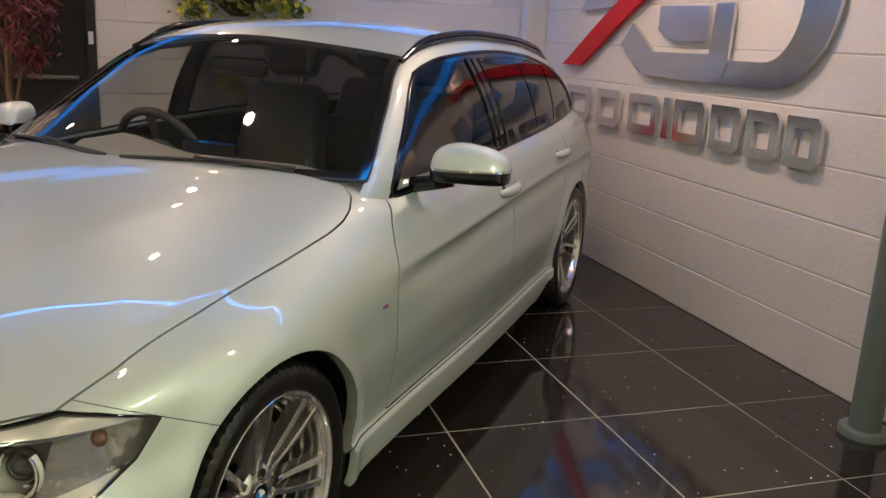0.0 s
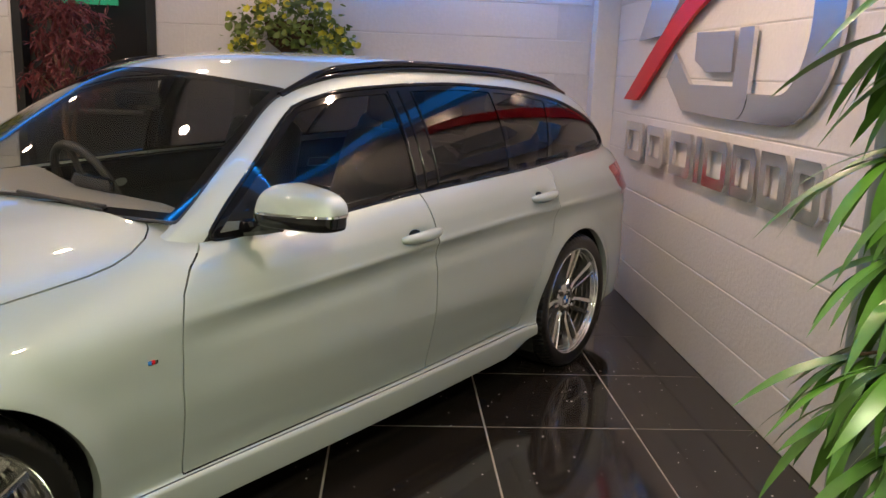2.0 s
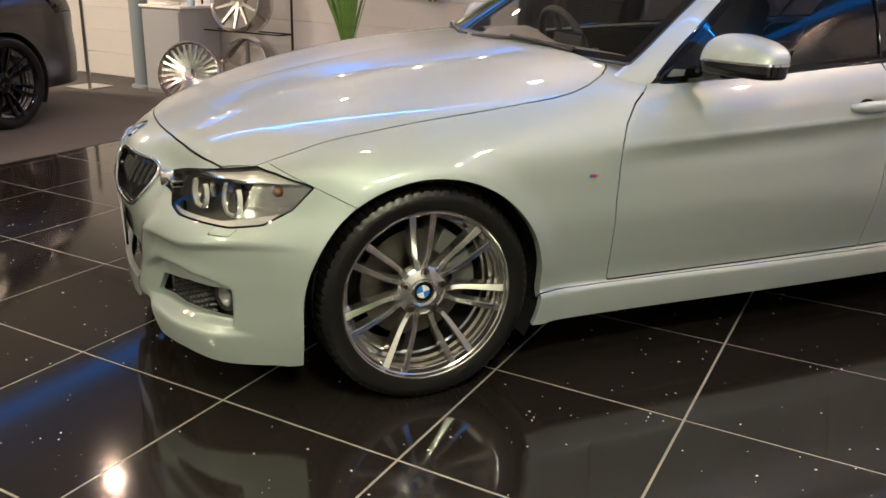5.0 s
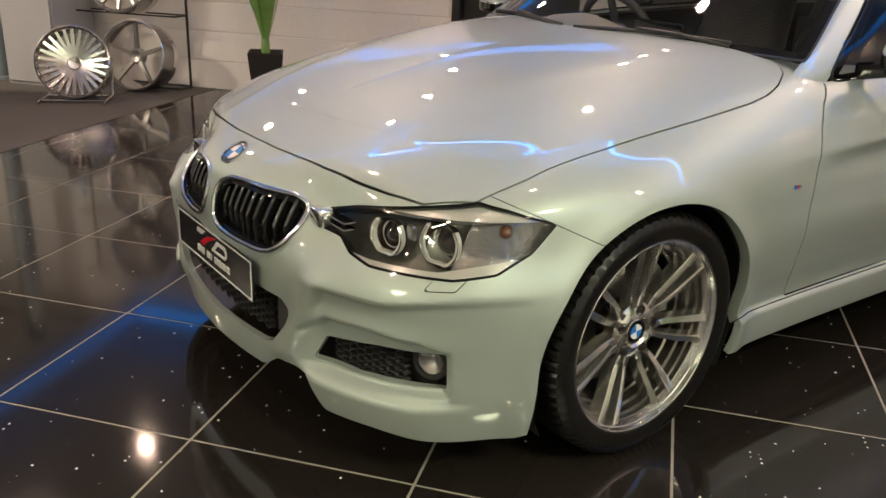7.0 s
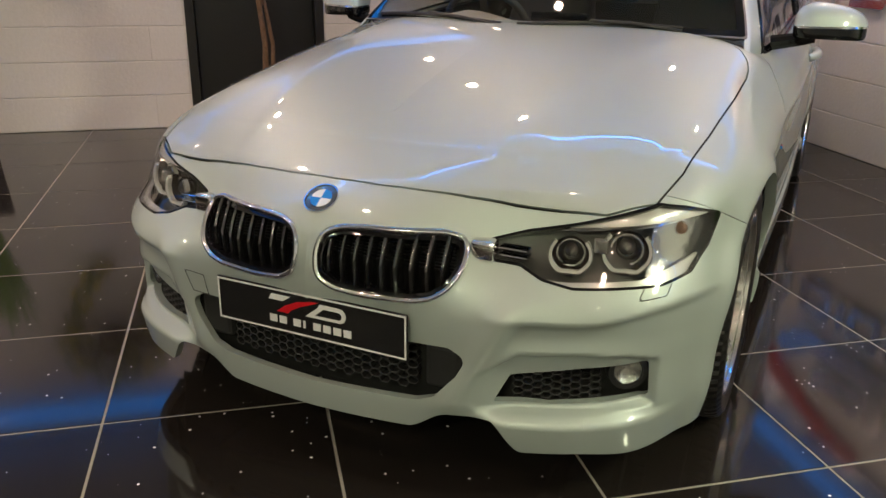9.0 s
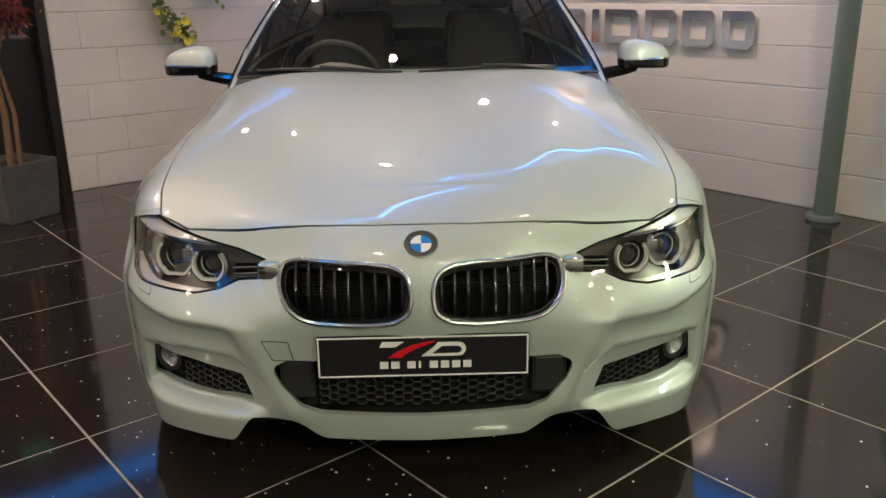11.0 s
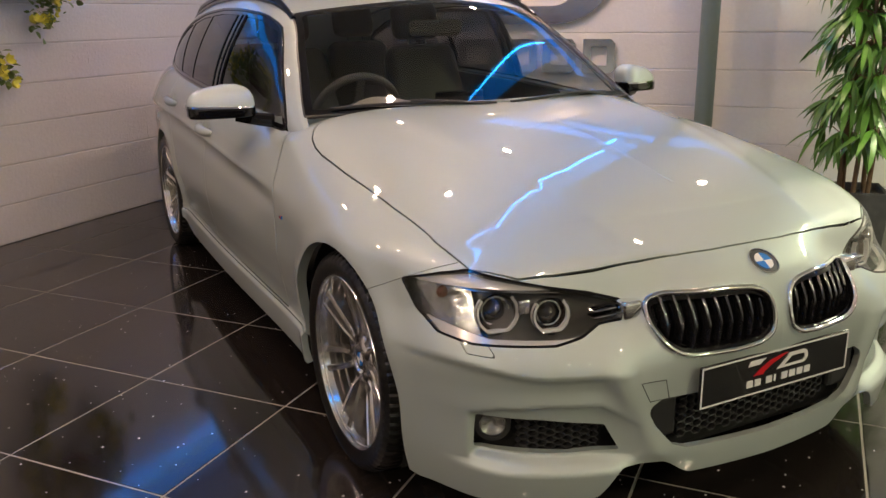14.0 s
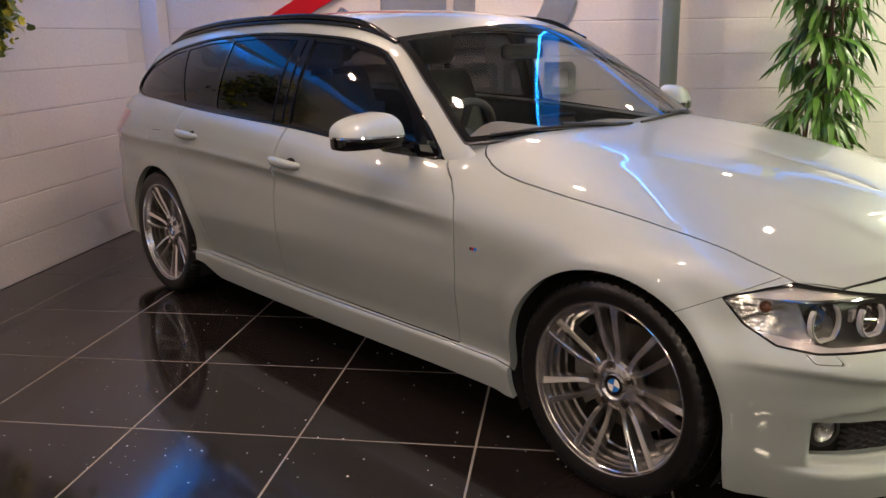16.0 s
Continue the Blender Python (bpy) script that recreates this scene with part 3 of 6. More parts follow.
def body_skin(step=0.013):
    """The lower body from sill to bonnet and waistline, left half."""
    arcs = np.concatenate([np.arange(0, 1.15, step * 0.55), np.linspace(1.15, ARC_END, int((ARC_END - 1.15) / step))])
    n = len(arcs)
    p = np.stack([np.interp(arcs, ARC, OUT[:, k]) for k in (0, 1)], 1)
    t = np.stack([np.interp(arcs, ARC, np.gradient(OUT[:, k], ARC)) for k in (0, 1)], 1)
    t[0], t[-1] = (0, 1), (0, -1)
    t /= np.linalg.norm(t, axis=1, keepdims=True)
    out = np.stack([t[:, 1], -t[:, 0]], 1)
    st = np.interp(arcs, STATION, np.arange(len(STATION)))
    rows = []
    for shift, height in LINES:
        d, z = easing(shift, st), easing(height, st)
        q = p + out * d[:, None]
        rows.append(np.column_stack([q[:, 0], np.maximum(q[:, 1], 0), z]))
    sx = easing(SPINE_X, st)
    spine = np.column_stack([sx, np.zeros(n), easing(SPINE_Z, sx)])
    inner = []
    for share, rise in ((0.22, 0.56), (0.54, 0.90)):
        q = rows[-1] * (1 - share) + spine * share
        q[:, 2] = rows[-1][:, 2] + rise * (spine[:, 2] - rows[-1][:, 2])
        inner.append(q)
    rows = np.stack([*rows, *inner, spine], 1)
    counts = [max(3, int(c * 0.013 / step)) for c in (14, 20, 18, 12, 10, 10, 9, 10, 10, 10)]
    grid = []
    for section in rows:
        gaps = np.sqrt(np.linalg.norm(np.diff(section, axis=0), axis=1)) + 1e-4
        knots = np.concatenate([[0], np.cumsum(gaps)])
        at = np.concatenate([np.linspace(knots[i], knots[i + 1], counts[i], endpoint=False) for i in range(len(gaps))] + [knots[-1:]])
        grid.append(cubic(knots, section, at))
    grid = np.stack(grid)
    # smooth along the body so that stations leave no trace
    for _ in range(int(26 * (0.013 / step) ** 2) + 1):
        grid[1:-1] = 0.25 * grid[:-2] + 0.5 * grid[1:-1] + 0.25 * grid[2:]
    # the bonnet is one crowned sheet that falls away at its sides and towards the nose
    crest = sum(counts[:6])
    first = crest - counts[5]
    gx, gy = grid[:, first:, 0], np.abs(grid[:, first:, 1])
    bent = np.clip(gx + 0.42 * gy ** 2 * ramp(gx, -0.25, 0.55), -0.75, 0.80)
    crown, edge = (np.polyval(np.polyfit(*np.array(rows).T, 4), bent) for rows in (BONNET_TOP, BONNET_EDGE))
    tall = crown - (crown - edge) * np.minimum(gy / 0.722, 1.06) ** BONNET_CROWN
    at = np.arange(gx.shape[1])[None, :]
    nose_in = ramp(at, 0, counts[5]) * (1 - ramp(gy, 0.56, 0.70)) * ramp(gx, 0.30, 0.45)
    side_in = ramp(at, counts[5] + 1, counts[5] + counts[6] + 2)
    w = np.maximum(nose_in, side_in) * ramp(gx, -0.75, -0.60)
    grid[:, first:, 2] += w * (tall - grid[:, first:, 2])
    for _ in range(int(14 * (0.013 / step) ** 2) + 1):
        z = grid[:, first - 1:, 2]
        wide = np.concatenate([z, z[:, -2:-1]], 1)
        high = np.concatenate([wide[:1], wide, wide[-1:]], 0)
        grid[:, first:, 2] = 0.5 * z[:, 1:] + 0.125 * (high[:-2, 1:-1] + high[2:, 1:-1] + wide[:, :-2] + wide[:, 2:])
    skin = sheet(grid, arcs)
    x, y, z = skin.v.T
    push = np.zeros(len(x))
    side = ramp(y, 0.70, 0.80)
    # skirt below the doors
    push += 0.010 * side * (1 - ramp(z, 0.288, 0.302)) * ramp(x, -2.52, -2.42) * (1 - ramp(x, -0.32, -0.24))
    push -= 0.009 * side * ramp(z, 0.298, 0.306) * (1 - ramp(z, 0.312, 0.40)) * ramp(x, -2.50, -2.36) * (1 - ramp(x, -0.34, -0.28))
    # crease through the handles
    crease = easing(((-3.6, 0.815), (-2.4, 0.806), (-1.7, 0.788), (-1.0, 0.752), (-0.42, 0.722)), x)
    push += side * ramp(-x, 0.40, 0.85) * (0.011 * np.exp(-np.abs(z - crease) / 0.013) - 0.011 * np.exp(-(((z - crease + 0.050) / 0.040) ** 2)))
    # flared arches
    for cx in (FRONT_X, REAR_X):
        r = np.hypot(x - cx, np.maximum(z - ARCH_Z, 0))
        push += 0.013 * side * np.exp(-(((r - ARCH_R) / 0.045) ** 2)) * (r > ARCH_R - 0.12)
    # bumper: pocket round the fog lamps, blade below, ridge beside the number plate
    nose = ramp(x, 0.30, 0.42)
    pocket = inside(y, z, [(0.395, 0.353), (0.48, 0.400), (0.60, 0.404), (0.70, 0.394), (0.745, 0.377), (0.745, 0.268), (0.62, 0.262), (0.40, 0.260), (0.375, 0.28)])
    push -= 0.026 * nose * (1 - ramp(pocket, -0.010, 0.004)) * ramp(y, 0.36, 0.50)
    push += 0.018 * nose * (1 - ramp(z, 0.246, 0.256)) * ramp(y, 0.38, 0.46) * (1 - ramp(y, 0.68, 0.80))
    push += 0.013 * nose * np.exp(-(((y - 0.335 - 0.527 * (z - 0.257)) / 0.040) ** 2)) * ramp(z, 0.22, 0.28) * (1 - ramp(z, 0.47, 0.54))
    # fold below the headlights
    ledge = z - 0.482 - 0.030 * ramp(y, 0.60, 0.80)
    push += 0.010 * nose * np.where(ledge > 0, np.exp(-np.abs(ledge) / 0.060), np.exp(-np.abs(ledge) / 0.011)) * ramp(y, 0.38, 0.48) * (1 - ramp(y, 0.74, 0.86))
    brace = y - 0.345 - 0.527 * (z - 0.257)
    push -= 0.013 * nose * ramp(brace, 0.0, 0.032) * (1 - ramp(ledge, -0.014, 0.0)) * ramp(z, 0.385, 0.45) * (1 - ramp(y, 0.60, 0.90))
    skin.v = skin.v + skin.n * push[:, None]
    # bonnet ridges
    top = ramp(skin.n[:, 2], 0.5, 0.8) * ramp(x, -0.62, -0.3) * (1 - ramp(x, 0.50, 0.66))
    ridge = 0.50 - 0.20 * (x + 0.4)
    skin.v[:, 2] += top * 0.005 * np.where(y < ridge, np.exp(-(((y - ridge) / 0.10) ** 2)), np.exp(-(((y - ridge) / 0.035) ** 2)))
    v = skin.v.reshape(*grid.shape)
    return sheet(v, arcs)


# greenhouse lines against x: waist, cant rail and middle
BELT_Y = ((-3.78, 0.53), (-3.4, 0.668), (-3.1, 0.715), (-2.8, 0.752), (-2.4, 0.774), (-1.7, 0.790), (-1.3, 0.790), (-1.0, 0.782), (-0.7, 0.752), (-0.38, 0.715))
BELT_Z = ((-3.78, 0.92), (-3.12, 1.0), (-2.73, 0.984), (-1.69, 0.946), (-1.28, 0.920), (-0.68, 0.866), (-0.38, 0.78))
RAIL_Y = ((-3.78, 0.46), (-3.6, 0.52), (-3.4, 0.55), (-2.9, 0.57), (-2.4, 0.585), (-1.9, 0.592), (-1.5, 0.588), (-1.23, 0.578), (-0.95, 0.648), (-0.66, 0.724), (-0.38, 0.752))
RAIL_Z = ((-3.78, 0.94), (-3.6, 1.05), (-3.4, 1.20), (-3.2, 1.272), (-2.9, 1.322), (-2.4, 1.360), (-1.9, 1.368), (-1.5, 1.345), (-1.23, 1.290), (-0.95, 1.122), (-0.66, 0.926), (-0.38, 0.78))
MID_Z = ((-3.78, 0.96), (-3.62, 1.12), (-3.5, 1.25), (-3.40, 1.305), (-3.2, 1.345), (-2.9, 1.378), (-2.4, 1.414), (-1.9, 1.424), (-1.5, 1.410), (-1.25, 1.382), (-1.08, 1.335),
         (-0.95, 1.265), (-0.75, 1.145), (-0.55, 1.018), (-0.47, 0.962), (-0.38, 0.89))
WINDOWS = [(-0.735, 0.888), (-1.28, 0.926), (-1.69, 0.953), (-2.73, 0.990), (-3.30, 1.012), (-3.395, 1.04), (-3.385, 1.085), (-3.25, 1.175), (-2.95, 1.258), (-2.55, 1.306),
           (-2.1, 1.325), (-1.75, 1.318), (-1.42, 1.296), (-1.21, 1.248), (-1.00, 1.100), (-0.84, 0.985)]


def cabin_skin(step=0.016):
    xs = np.linspace(-0.385, -3.775, int(3.4 / step))
    by, bz, ry, rz, mz = (easing(k, xs) for k in (BELT_Y, BELT_Z, RAIL_Y, RAIL_Z, MID_Z))
    n1, n2 = int(0.50 / step), int(0.64 / step)
    grid = []
    for i, x in enumerate(xs):
        t = np.linspace(0, 1, n1, endpoint=False)
        bulge = 0.02 * np.sin(np.pi * t) * min(1, 4 * (rz[i] - bz[i]))
        low = np.column_stack([np.full(n1, x), by[i] + (ry[i] - by[i]) * t ** 1.15 + bulge, bz[i] + (rz[i] - bz[i]) * t])
        u = np.linspace(0, 1, n2)
        up = np.column_stack([np.full(n2, x), ry[i] * (1 - u), rz[i] + (mz[i] - rz[i]) * (1 - (1 - u) ** (1.9 + 0.5 * float(ramp(np.array([-x]), 1.1, 1.5)[0])))])
        row = np.concatenate([low, up])
        for _ in range(8):
            k = slice(n1 - 5, n1 + 6)
            inner = 0.25 * row[n1 - 6:n1 + 5] + 0.5 * row[k] + 0.25 * row[n1 - 4:n1 + 7]
            row[k] = inner
        grid.append(row)
    grid = np.stack(grid)
    for _ in range(int(10 * (0.016 / step) ** 2) + 1):
        grid[1:-1] = 0.25 * grid[:-2] + 0.5 * grid[1:-1] + 0.25 * grid[2:]
    return sheet(grid, xs)


BONNET = [(0.648, -0.2), (0.649, 0), (0.645, 0.12), (0.633, 0.22), (0.614, 0.32), (0.587, 0.42), (0.556, 0.52), (0.525, 0.605), (0.452, 0.693), (0.33, 0.722), (0.12, 0.740), (-0.20, 0.752), (-0.40, 0.754), (-0.48, 0.749), (-0.54, 0.736), (-0.60, 0.707), (-0.64, 0.665), (-0.665, 0.615), (-0.62, 0.50),
          (-0.51, 0.2), (-0.49, -0.2)]
KIDNEY = [(0.056, 0.552), (0.053, 0.580), (0.058, 0.606), (0.082, 0.615), (0.14, 0.619), (0.29, 0.615), (0.318, 0.608), (0.320, 0.584), (0.308, 0.558), (0.284, 0.541), (0.25, 0.534), (0.14, 0.534), (0.078, 0.540)]
LOWER = [(-0.3, 0.402), (0.33, 0.388), (0.352, 0.376), (0.340, 0.352), (0.295, 0.300), (0.26, 0.286), (-0.3, 0.278)]
FOG = [(0.462, 0.343), (0.60, 0.362), (0.722, 0.365), (0.728, 0.287), (0.64, 0.284), (0.545, 0.281), (0.434, 0.284)]
FRONT_DOOR = [(-0.82, 0.99), (-0.720, 0.888), (-0.66, 0.850), (-0.615, 0.795), (-0.590, 0.735), (-0.583, 0.56), (-0.599, 0.306), (-1.652, 0.312), (-1.664, 0.66), (-1.640, 0.99)]
REAR_DOOR = [(-1.640, 1.06), (-1.664, 0.66), (-1.652, 0.312), (-2.330, 0.322), (-2.40, 0.47), (-2.53, 0.67), (-2.575, 0.80), (-2.60, 1.06)]
HEADLIGHT = [((0.655, 0.392), 0.594), ((0.63, 0.452), 0.588), ((0.605, 0.492), 0.566), ((0.57, 0.54), 0.553), ((0.49, 0.68), 0.552), ((0.43, 0.74), 0.565), ((0.37, 0.785), 0.606), ((0.318, 0.80), 0.664),
             ((0.40, 0.74), 0.690), ((0.445, 0.70), 0.700), ((0.50, 0.60), 0.680), ((0.60, 0.46), 0.650), ((0.655, 0.392), 0.630)]



def roundel(parent, m, r, ring=None):
    """Round badge: black ring or one greyed by painted reflection, blue and white quarters, bright rim."""
    badge = link("badge", bpy.data.meshes.new("badge_core"), None, parent, "round enamel badge", m)
    bm = lathe([(0.0001, 0), (r * 0.97, 0), (r * 0.97, 0.003), (0.0001, 0.0045)], 32)
    bmesh.ops.recalc_face_normals(bm, faces=bm.faces)
    bm.to_mesh(badge.data)
    bm.free()
    badge.data.materials.append(ring or GLOSS_BLACK)
    part("rim", lathe([(r * 0.93, 0.002), (r * 0.95, 0.006), (r, 0.006), (r, -0.002)], 32, closed=True), CHROME, badge, smooth=40)
    for k, mat in enumerate((BADGE_BLUE, BADGE_WHITE, BADGE_BLUE, BADGE_WHITE)):
        part("quarter", slab([(0, 0), *arc(0, 0, r * 0.62, 90 * k, 90 * k + 90, 8)], 0.0035, 0.0055), mat, badge)
    return badge


def wheel_parts(metal):
    """Meshes of one 19-inch wheel about its axle, outer face towards +z."""
    made = []

    def add(name, bm, mat, smooth=35):
        mesh = bpy.data.meshes.new(name)
        bmesh.ops.recalc_face_normals(bm, faces=bm.faces)
        bm.to_mesh(mesh)
        bm.free()
        for p in mesh.polygons:
            p.use_smooth = True
        mesh.set_sharp_from_angle(angle=radians(smooth))
        mesh.materials.append(mat)
        made.append((name, mesh))

    blocks = lambda k, i: (-0.005 if i % 4 < 1 else 0) if k in (4, 5, 6, 14, 15) else 0
    tread = [(0.246, 0.098), (0.256, 0.109), (0.285, 0.117), (0.298, 0.115), (0.312, 0.106), (0.319, 0.090), (0.321, 0.066), (0.321, 0.052), (0.314, 0.051), (0.314, 0.043), (0.322, 0.042),
             (0.322, -0.042), (0.314, -0.043), (0.314, -0.051), (0.321, -0.052), (0.319, -0.090), (0.312, -0.106), (0.290, -0.117), (0.256, -0.109), (0.246, -0.098), (0.226, 0)]
    add("tyre", lathe(tread, 280, closed=True, wave=blocks), RUBBER, 30)
    rim = [(0.246, 0.098), (0.252, 0.100), (0.2545, 0.106), (0.252, 0.1095), (0.249, 0.108), (0.2465, 0.098), (0.243, 0.095), (0.238, 0.074), (0.243, 0.078)]
    add("rim", lathe(rim, 80, closed=True), metal, 28)
    add("barrel", lathe([(0.2365, 0.076), (0.236, 0.062), (0.229, 0.060), (0.228, 0.040), (0.219, 0.037), (0.218, 0.012), (0.212, 0.008), (0.210, -0.09), (0.24, -0.10), (0.246, -0.098), (0.240, 0.078)], 64, closed=True), BARREL, 28)
    n = 7
    for k in range(n):
        for s in (-1, 1):
            bm = bmesh.new()
            rows = []
            for i in range(17):
                r = 0.052 + 0.191 * i / 16
                half = float(np.interp(r, (0.05, 0.08, 0.105, 0.17, 0.243), (0.0120, 0.0082, 0.0070, 0.0082, 0.0104)))
                off = s * float(easing(((0.05, 0.0105), (0.078, 0.0118), (0.100, 0.0180), (0.125, 0.0222), (0.18, 0.0268), (0.245, 0.0318)), [r])[0])
                z = float(easing(((0.05, 0.062), (0.085, 0.061), (0.110, 0.066), (0.17, 0.079), (0.245, 0.093)), [r])[0])
                lean = 0.0035 * ramp(np.array([r]), 0.075, 0.11)[0]
                rows.append([bm.verts.new((off + c * w, r, zz)) for c, w, zz in ((-1, half + 0.004, z - 0.036), (-1, half + 0.0005, z - 0.0045), (-1, half - 0.0020, z - lean * (s < 0)), (1, half - 0.0020, z - lean * (s > 0)), (1, half + 0.0005, z - 0.0045), (1, half + 0.004, z - 0.036))])
            for a, b in zip(rows, rows[1:]):
                for j in range(6):
                    bm.faces.new((a[j], a[(j + 1) % 6], b[(j + 1) % 6], b[j]))
            bm.faces.new(rows[0])
            bm.faces.new(rows[-1])
            bmesh.ops.transform(bm, matrix=Matrix.Rotation(2 * math.pi * (k + 0.02) / n, 4, "Z"), verts=bm.verts)
            add("spoke", bm, metal, 22)
    add("hub", lathe([(0.0001, 0.02), (0.074, 0.02), (0.078, 0.040), (0.076, 0.054), (0.066, 0.063), (0.042, 0.0670), (0.035, 0.060), (0.0001, 0.058)], 48), metal)
    for k in range(5):
        a = 2 * math.pi * (k + 0.3) / 5
        m = Matrix.Translation((0.059 * math.cos(a), 0.059 * math.sin(a), 0.0655))
        add("wheel_bolt", lathe([(0.0135, -0.004), (0.0135, 0.0022), (0.0118, 0.0022), (0.0110, -0.003), (0.0075, -0.003), (0.0070, 0.003), (0.0001, 0.003)], 16, m=m), DISC)
    add("brake_disc", lathe([(0.06, -0.02), (0.165, -0.02), (0.165, -0.042), (0.06, -0.042)], 48, closed=True), DISC)
    add("brake_caliper", slab([*arc(0, 0, 0.185, 150, 215, 10), *arc(0, 0, 0.115, 215, 150, 8)], -0.065, 0.004), GREY_TRIM)
    return made


SPIN = {(True, 1): 28, (False, 1): 17, (True, -1): 5, (False, -1): 28}


def build_car(root, paint, step, dark_wheels=False, detail=True):
    """All parts of the estate car in its own axes: x forward from the front axle, y left, z up."""
    skin = body_skin(step)
    whole = skin

    def panel(name, piece, mat, sides, label="", rim=0.012, parent=None):
        return link(name, skin_mesh(name, piece, sides, rim), mat, parent or root, label)

    def both(name, piece, mat, label="", rim=0.012):
        return [panel(name, piece, mat, (s,), label, rim) for s in (1, -1)]

    def gap(piece, g, width=0.0022):
        """Splits along a shut line and leaves a narrow gap."""
        a, rest = piece.split(g(piece) + width)
        _, b = rest.split(g(rest) - width)
        return a, b

    # bottom edge of the front apron and the sills
    low = lambda k: k.v[:, 2] - np.where(k.v[:, 0] > 0.3, 0.197 + 0.048 * ramp(k.v[:, 1], 0.24, 0.34) - 0.074 * ramp(k.v[:, 1], 0.43, 0.50) - 0.016 * ramp(k.v[:, 1], 0.60, 0.75) + 0.022 * ramp(k.v[:, 1], 0.80, 0.86), 0.20 + 0.055 * ramp(-k.v[:, 0], 2.2, 2.46))
    _, skin = skin.split(low(skin))
    # the cabin's footprint
    cut = lambda k: inside(k.v[:, 0], k.v[:, 1], [(-0.53, -0.2), (-0.57, 0.3), (-0.655, 0.56), (-0.74, 0.66), (-0.95, 0.735), (-1.3, 0.762), (-1.7, 0.768), (-2.4, 0.752), (-2.8, 0.728), (-3.1, 0.69), (-3.4, 0.62), (-3.6, 0.45), (-3.65, -0.2)]) + 1e9 * (k.v[:, 2] < 0.84)
    _, skin = skin.split(cut(skin))
    for cx in (FRONT_X, REAR_X):
        _, skin = skin.split(np.where(skin.v[:, 1] > 0.5, np.hypot(skin.v[:, 0] - cx, np.where(skin.v[:, 0] > cx, np.maximum(skin.v[:, 2] - ARCH_Z, 0), skin.v[:, 2] - ARCH_Z)) - ARCH_R, 1.0))
    hl = [(arc_of(*p), h) for p, h in HEADLIGHT]
    front = lambda k: np.where(k.v[:, 0] > 0.3, 0.0, 1.0)
    light, skin = skin.split(inside(skin.a, skin.v[:, 2], hl, 0.004))
    bonnet, skin = gap(skin, lambda k: np.where((k.v[:, 2] > 0.668), inside(k.v[:, 0], k.v[:, 1], BONNET), 1.0))
    kidney, skin = skin.split(inside(skin.v[:, 1], skin.v[:, 2], KIDNEY, 0.028) + front(skin))
    lower, skin = skin.split(inside(skin.v[:, 1], skin.v[:, 2], LOWER, 0.018) + front(skin))
    fog, skin = skin.split(inside(skin.v[:, 1], skin.v[:, 2], FOG, 0.003) + front(skin))
    door_f, skin = gap(skin, lambda k: inside(k.v[:, 0], k.v[:, 2], FRONT_DOOR) + np.where(k.v[:, 1] < 0.4, 1.0, 0.0))
    door_r, skin = gap(skin, lambda k: inside(k.v[:, 0], k.v[:, 2], REAR_DOOR) + np.where(k.v[:, 1] < 0.4, 1.0, 0.0))
    washer, skin = gap(skin, lambda k: inside(k.v[:, 1], k.v[:, 2], [(0.704, 0.530), (0.746, 0.533), (0.750, 0.562), (0.712, 0.560)], 0.003) + front(k), 0.0009)
    both("washer_cover", washer, paint)
    skirt, skin = gap(skin, lambda k: np.maximum.reduce([k.v[:, 2] - 0.300, k.v[:, 0] + 0.25, -2.6 - k.v[:, 0]]), 0.001)
    tail, skin = skin.split(inside(skin.a, skin.v[:, 2], [(arc_of(-3.34, 0.81), 0.79), (arc_of(-3.24, 0.825), 0.93), (arc_of(-3.58, 0.74), 0.95), (arc_of(-3.77, 0.42), 0.94), (arc_of(-3.77, 0.42), 0.79)], 0.004))
    # seam between wing and bumper runs from the lamp's tip to the arch
    wing, bumper = gap(skin, lambda k: np.where(k.v[:, 0] < -2.0, 1.0, np.maximum(-(k.v[:, 2] - 0.664 - (k.v[:, 0] - 0.318) * 0.50), k.v[:, 0] - 0.60) * np.where(k.v[:, 0] > -0.2, 1.0, 0.0) - np.where(k.v[:, 0] > -0.2, 0.0, 1.0)), 0.001)
    quarter, bumper = bumper.split(np.where(bumper.v[:, 0] < -1.9, -1.0, 1.0))
    panel("bonnet", bonnet, paint, (1, -1), "silver bonnet with two raised folds")
    panel("front_bumper", bumper, paint, (1, -1), "deep sporty front bumper with air intakes", 0.02)
    both("front_wing", wing, paint, rim=0.03)
    panel("rear_wing", quarter, paint, (1,), "", 0.03)
    flap, quarter = gap(quarter, lambda k: inside(k.v[:, 0], k.v[:, 2], [(-2.895, 0.830), (-2.750, 0.836), (-2.752, 0.858), (-2.900, 0.854)], 0.010), 0.0009)
    panel("rear_wing", quarter, paint, (-1,), "", 0.03)
    panel("fuel_flap", flap, paint, (-1,), "small fuel filler flap")
    cup = lambda k, hx, hz: np.hypot((k.v[:, 0] - hx - 0.008) / 0.064, (k.v[:, 2] - hz - 0.004) / 0.038)
    cup_f, door_f = door_f.split((cup(door_f, -1.565, 0.822) - 1) * 0.045)
    cup_r, door_r = door_r.split((cup(door_r, -2.46, 0.868) - 1) * 0.045)
    doors_f, doors_r = both("front_door", door_f, paint), both("rear_door", door_r, paint)
